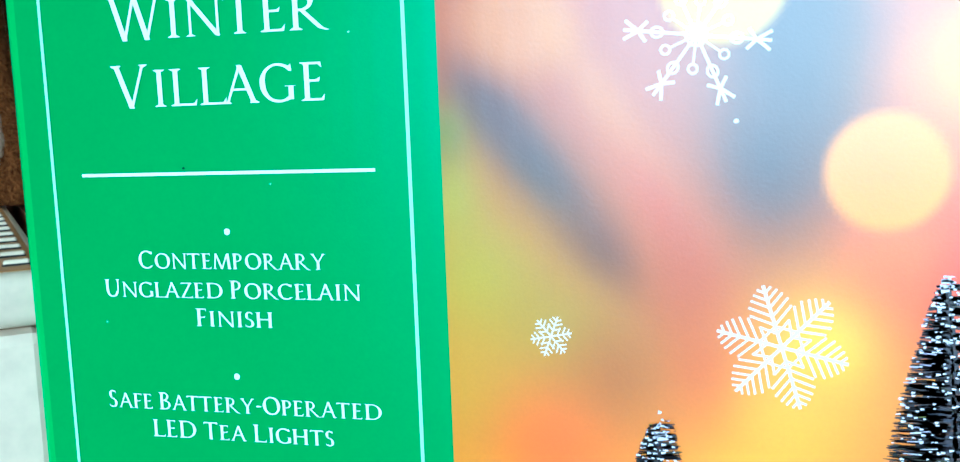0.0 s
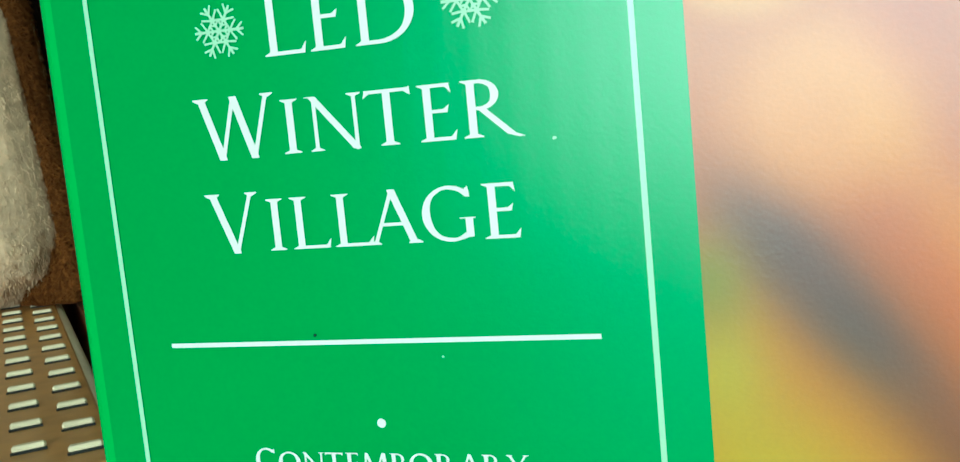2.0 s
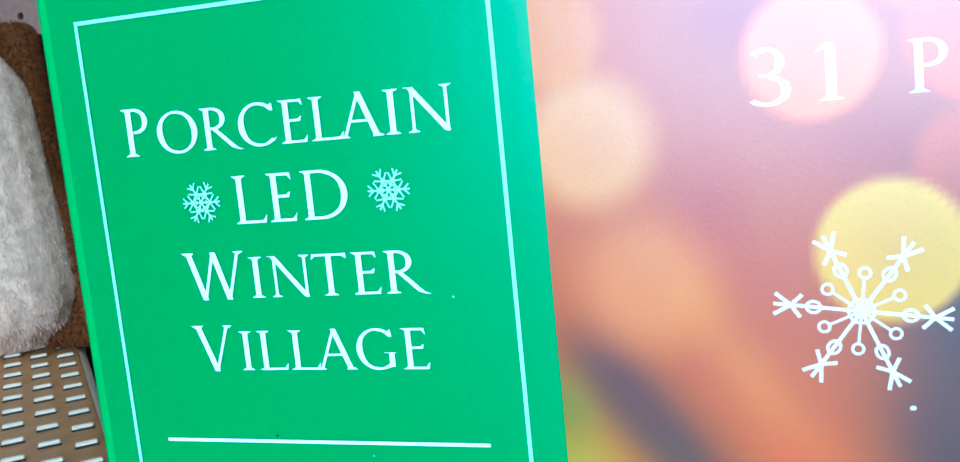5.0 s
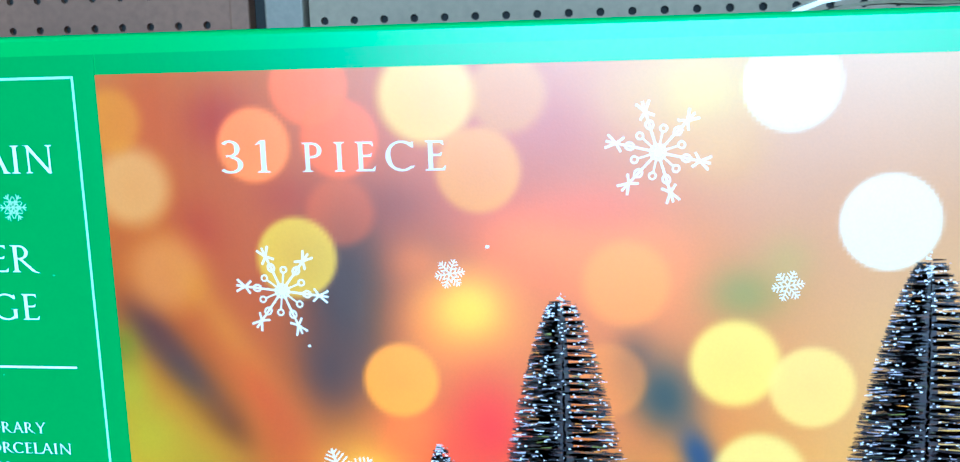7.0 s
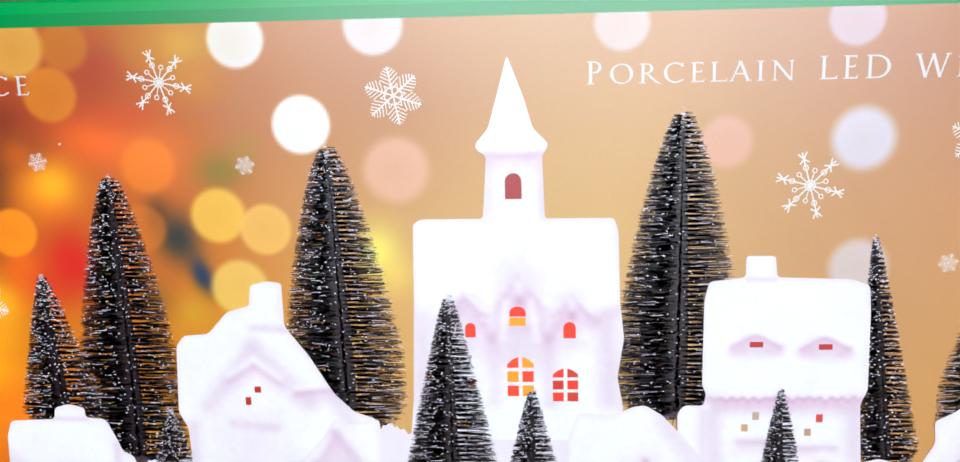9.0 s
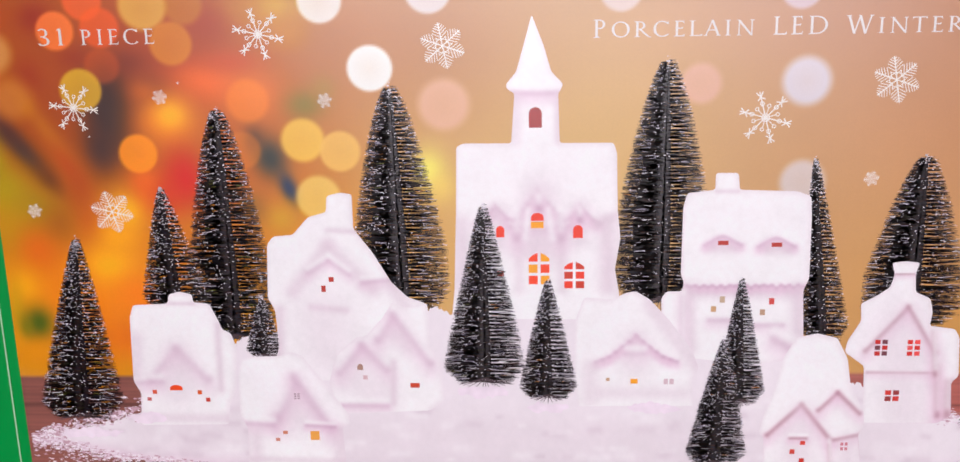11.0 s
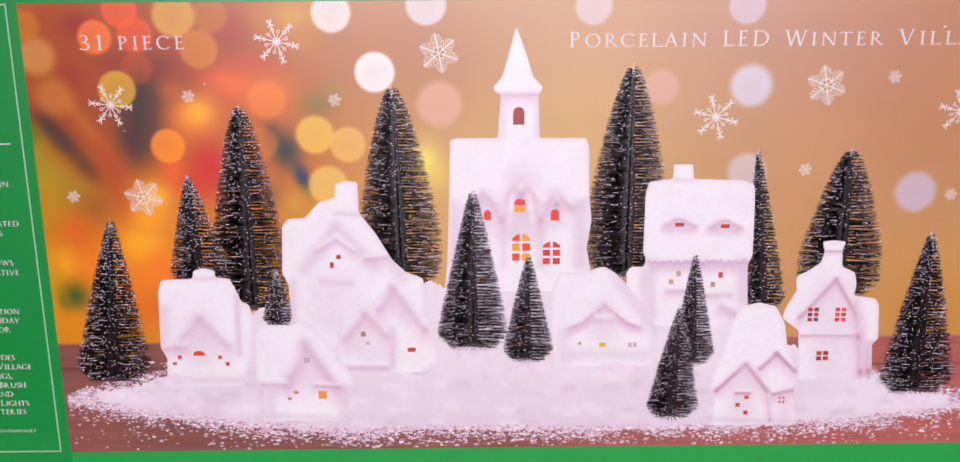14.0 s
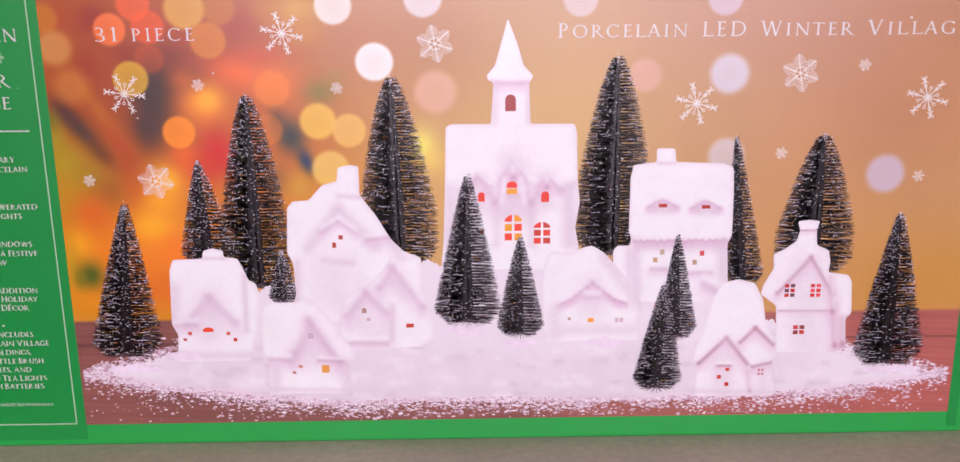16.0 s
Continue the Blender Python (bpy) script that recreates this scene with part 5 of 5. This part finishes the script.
# front house with double gable
house([(0.4853, 0.1172), (0.4976, 0.1201), (0.5099, 0.1169), (0.5169, 0.1037), (0.5198, 0.0865), (0.5289, 0.0692), (0.5298, 0.0591), (0.5267, 0.0531), (0.5306, 0.0259), (0.4693, 0.0258), (0.4685, 0.0510), (0.4654, 0.0540), (0.4675, 0.0650), (0.4738, 0.0841), (0.4780, 0.1042)], [
    ((0.4911, 0.0738), (0.4705, 0.0529), 0.0026, 1, 0.55), ((0.4911, 0.0738), (0.5093, 0.0504), 0.0026, 1, 0.55), ((0.5126, 0.0815), (0.5013, 0.0696), 0.0024, 1, 0.5), ((0.5126, 0.0815), (0.5268, 0.0673), 0.0024, 1, 0.5),
    ((0.5113, 0.0493), (0.5277, 0.0531), 0.002, 1, 0.5), ((0.5093, 0.0464), (0.5112, 0.0292), 0.002, 1, 0.4), ((0.4899, 0.0517), (0.4907, 0.0295), 0.010, 0, 0.45), ((0.5205, 0.0462), (0.5214, 0.0291), 0.006, 0, 0.5),
    ((0.4914, 0.1090), (0.4881, 0.0839), 0.010, 2, 0.8), ((0.4714, 0.0298), (0.5296, 0.0279), 0.002, 0, 0.5), ((0.4848, 0.0507), (0.4950, 0.0506), 0.0014, 1, 0.5)],
    17, "small white porcelain house with double gable in the picture", crisp=True)
panes(0.4929, 0.0476, 0.0031, 0.0027, 19, [(206, 92, 84)])
panes(0.4867, 0.0416, 0.0031, 0.0031, 19, [(196, 88, 80)])
panes(0.4928, 0.0355, 0.0031, 0.0031, 19, [(190, 70, 60)])
panes(0.5185, 0.0452, 0.0044, 0.0053, 19, [(206, 150, 160)], 2, 2, gap=0.5)

# trees in front
brush_tree((0.0465, 0.1844), (0.0378, 0.0661), 0.0245, 15, GREEN_TREE, seed=1, snow=1.5, warm=1.0)
brush_tree((0.2956, 0.2026), (0.2950, 0.0892), 0.0233, 20, GREEN_TREE, seed=5, snow=1.1)
brush_tree((0.3342, 0.1556), (0.3343, 0.0788), 0.0166, 21, GREEN_TREE, seed=6, snow=1.1)
brush_tree((0.4509, 0.1554), (0.4528, 0.0755), 0.0139, 20, GREEN_TREE, seed=8)
brush_tree((0.4419, 0.1176), (0.4390, 0.0336), 0.0175, 22, GREEN_TREE, seed=9, snow=1.2)
brush_tree((0.6149, 0.1700), (0.6149, 0.0510), 0.0251, 15, GREEN_TREE, seed=12, snow=1.1)
# snow heaped at the feet of the trees
for hx, hz, hw in ((0.0414, 0.0570, 0.020), (0.2933, 0.0844, 0.018), (0.3346, 0.0739, 0.013), (0.6171, 0.0478, 0.022), (0.0798, 0.0674, 0.012), (0.3994, 0.0730, 0.016)):
    hr = random.Random(int(hx * 1e4))
    patch("printed_snow", ragged([(hx + hw * math.cos(a * 0.349) * hr.uniform(0.8, 1.2), hz - 0.002 + 0.0035 * math.sin(a * 0.349) * hr.uniform(0.6, 1.3)) for a in range(18)], 0.0005, 7), 23, (248, 238, 246), step=0.0016, mottle=0.03, rounds=0)

# ---- perforated crate, plush cushion and dish beside the box ----
crate = thing("plastic_crate", "cream plastic crate with rows of short raised ribs on its lid", "crate", pose(-0.118, 0.014, BASE_Z, 0, 0, 43))
LID = 0.2135 - BASE_Z
part("lid", block(-0.34, 0.004, -0.012, 0.40, LID - 0.0145, LID - 0.0003, 0.0035, 3), CREAM, crate, smooth=True)
part("lid_panel", block(-0.334, 0.001, -0.0070, 0.394, LID - 0.002, LID, 0.0008, 2), TAN, crate, "tan top panel of the lid")
part("body", block(-0.335, 0.001, -0.0085, 0.395, 0.0, LID - 0.0155, 0.004, 2), CREAM, crate)
rib_mesh = rib_shade_mesh = None
for col in range(9):
    for row in range(15):
        rib = part("rib", block(-0.0033, 0.0033, -0.0012, 0.0012, 0.0, 0.0014, 0.0005, 1), RIB, crate) if rib_mesh is None else new("rib", rib_mesh)
        rib_mesh = rib.data
        rib.parent = crate
        rib.location = (-0.0045 - col * 0.0102, 0.004 + row * 0.0192 + (col % 2) * 0.0083, LID)
        # black strip that paints the shadow along the rib's front edge
        rib_shade = part("rib_shade", block(-0.0036, 0.0033, -0.0020, -0.0011, 0.0, 0.0004), BLACK, crate, "dark strip painted as the shadow under a rib") if rib_shade_mesh is None else new("rib_shade", rib_shade_mesh)
        rib_shade_mesh = rib_shade.data
        rib_shade.parent = crate
        rib_shade.location = rib.location

# added wedge between crate and gift box, its brown painting the lid's shaded part
carton = thing("shaded_lid_wedge", "added reddish brown wedge coloured as the shaded part of the crate lid", "carton")
bm = bmesh.new()
corner = [(-0.1130, 0.0245), (-0.1118, 0.0250), (-0.1118, 0.2750), (-0.3500, 0.2750)]
low, high = [bm.verts.new((u, v, BASE_Z)) for u, v in corner], [bm.verts.new((u, v, 0.2110)) for u, v in corner]
bm.faces.new(low[::-1]), bm.faces.new(high)
for i in range(4):
    bm.faces.new((low[i], low[(i + 1) % 4], high[(i + 1) % 4], high[i]))
part("wedge_body", bm, LID_SHADE, carton)

cushion = thing("plush_cushion", "cream plush cushion with fuzzy brown edging lying on the crate", "cushion", pose(-0.2545, 0.142, 0.2137, 0, 0, 20))


def plush(x0, x1, y0, y1, z0, z1, seed, rough):
    bm = block(x0, x1, y0, y1, z0, z1, min(x1 - x0, y1 - y0, z1 - z0) * 0.32, 5)
    bmesh.ops.subdivide_edges(bm, edges=list(bm.edges), cuts=3, use_grid_fill=True)
    for v in bm.verts:
        n = v.co.normalized()
        v.co += n * rough * (noise.noise(v.co * 60 + Vector((seed, 0, 0))) + 0.5 * noise.noise(v.co * 180))
        v.co.z = max(v.co.z, z0)
    return bm


def lean(bm, amount):
    """Let a soft body sag outwards at its foot."""
    for v in bm.verts:
        v.co.x += amount * (1 - v.co.z / 0.14)
    return bm


filling = part("filling", lean(plush(-0.10, 0.0, 0.0, 0.10, 0.0, 0.140, 1, 0.004), 0.012), FUR_CREAM, cushion, "cream plush body", smooth=True)
edging = part("edging", lean(plush(-0.020, 0.0030, 0.024, 0.038, 0.0, 0.138, 5, 0.003), 0.012), FUR_BROWN, cushion, "brown fuzzy edging", smooth=True)
# near-black block that paints the shaded gap between cushion and gift box
part("shade_backing", lean(plush(-0.05, 0.0020, 0.037, 0.13, 0.0, 0.139, 8, 0.003), 0.012), GAP_SHADE, cushion, "near-black maroon block standing in for the shaded gap beside the box", smooth=True)


def pile(base_mesh, parent, material, count, length, seed, label):
    """Loose strands of plush standing off a part's surface."""
    fr, verts, faces = random.Random(seed), [], []
    polys = [p for p in base_mesh.polygons if p.normal.y < 0.6 or p.normal.z > 0.3]
    for p in fr.choices(polys, [q.area for q in polys], k=count):
        c, n = Vector(p.center), Vector(p.normal)
        ring = [base_mesh.vertices[k].co for k in p.vertices]
        a = c.lerp(ring[fr.randrange(len(ring))].lerp(ring[fr.randrange(len(ring))], fr.random()), fr.random() ** 0.5)
        d = (n + Vector((fr.uniform(-1, 1), fr.uniform(-1, 1), fr.uniform(-1.4, 0.2))) * 1.0).normalized() * length * fr.uniform(0.5, 1.2)
        w = d.cross(Vector((0.3, 1, 0.2))).normalized() * 0.00012
        m = a + d * 0.55 + n * length * 0.1
        b = len(verts)
        verts += [tuple(a - w), tuple(a + w), tuple(m + w * 0.8), tuple(m - w * 0.8), tuple(a + d + Vector((0, 0, -0.001)))]
        faces += [(b, b + 1, b + 2, b + 3), (b + 3, b + 2, b + 4)]
    ob = sheet("fur", [(v[0], v[1], max(v[2], 0.001)) for v in verts], faces, material, parent, None, label)
    ob["kind"] = "stuff"
    return ob


pile(filling.data, filling, FUR_CREAM, 40000, 0.0011, 3, "loose cream plush strands")
pile(edging.data, edging, FUR_BROWN, 22000, 0.0030, 4, "loose brown plush strands")

# torn paper fibres along the top edge of the carton
for fx, fw, fh in ((-0.0730, 0.0022, 0.0009), (-0.0670, 0.0026, 0.0008), (-0.0550, 0.0010, 0.0006), (-0.0440, 0.0014, 0.0010), (-0.0330, 0.0008, 0.0005), (-0.0870, 0.0012, 0.0006)):
    fr = random.Random(int(fx * 1e5))
    bm = block(fx - fw / 2, fx + fw / 2, 0.0006, 0.0020, Z1 - 0.0002, Z1 + fh, 0.0001, 1)
    for v in bm.verts:
        v.co.x += fr.uniform(-1, 1) * 0.0004
        v.co.z += fr.uniform(-0.5, 1) * 0.0002 if v.co.z > Z1 else 0
    part("torn_fibre", bm, HOUSING, box, "white torn paper fibre")

# moulded carry handle on top of the carton
handle = part("carry_handle", block(0.262, 0.266, 0.092, 0.118, Z1 + 0.0002, Z1 + 0.0008), CERAMIC, box, "cream moulded plastic carry handle")
ARCH = [(0.0, 0.0), (0.05, 0.35), (0.12, 0.72), (0.22, 0.96), (0.32, 1.0), (0.42, 0.88), (0.52, 0.82), (0.62, 0.86), (0.74, 0.98), (0.84, 0.98), (0.92, 0.74), (1.0, 0.0)]


def strap(name, x0, x1, y0, y1, rise, thick, material, label):
    bm, rows = bmesh.new(), []
    for u, v in ARCH:
        x, z = x0 + (x1 - x0) * u, Z1 + 0.0004 + rise * v
        n = 1 - 2 * u
        rows.append([bm.verts.new((x + dx, yy, max(z + dz, Z1 + 0.0002))) for dx, dz, yy in ((0, 0, y0), (0, 0, y1), (n * thick * 0.5, -thick, y1), (n * thick * 0.5, -thick, y0))])
    for p, q in zip(rows, rows[1:]):
        for i in range(4):
            bm.faces.new((p[i], p[(i + 1) % 4], q[(i + 1) % 4], q[i]))
    bm.faces.new(rows[0][::-1]), bm.faces.new(rows[-1])
    bmesh.ops.recalc_face_normals(bm, faces=list(bm.faces))
    return part(name, bm, material, handle, label)


strap("handle_strap", 0.213, 0.331, 0.088, 0.112, 0.0078, 0.0016, CERAMIC, "cream plastic strap bowed upward")
strap("handle_grip", 0.213 + 0.012, 0.331 - 0.016, 0.094, 0.108, 0.0078 * 0.62, 0.0012, OLIVE, "olive inner strap")
part("handle_slot", block(0.213 + 0.008, 0.331 - 0.014, 0.090, 0.110, Z1 + 0.0010, Z1 + 0.0022), RUST, handle, "rust-brown cardboard tuck under the strap")
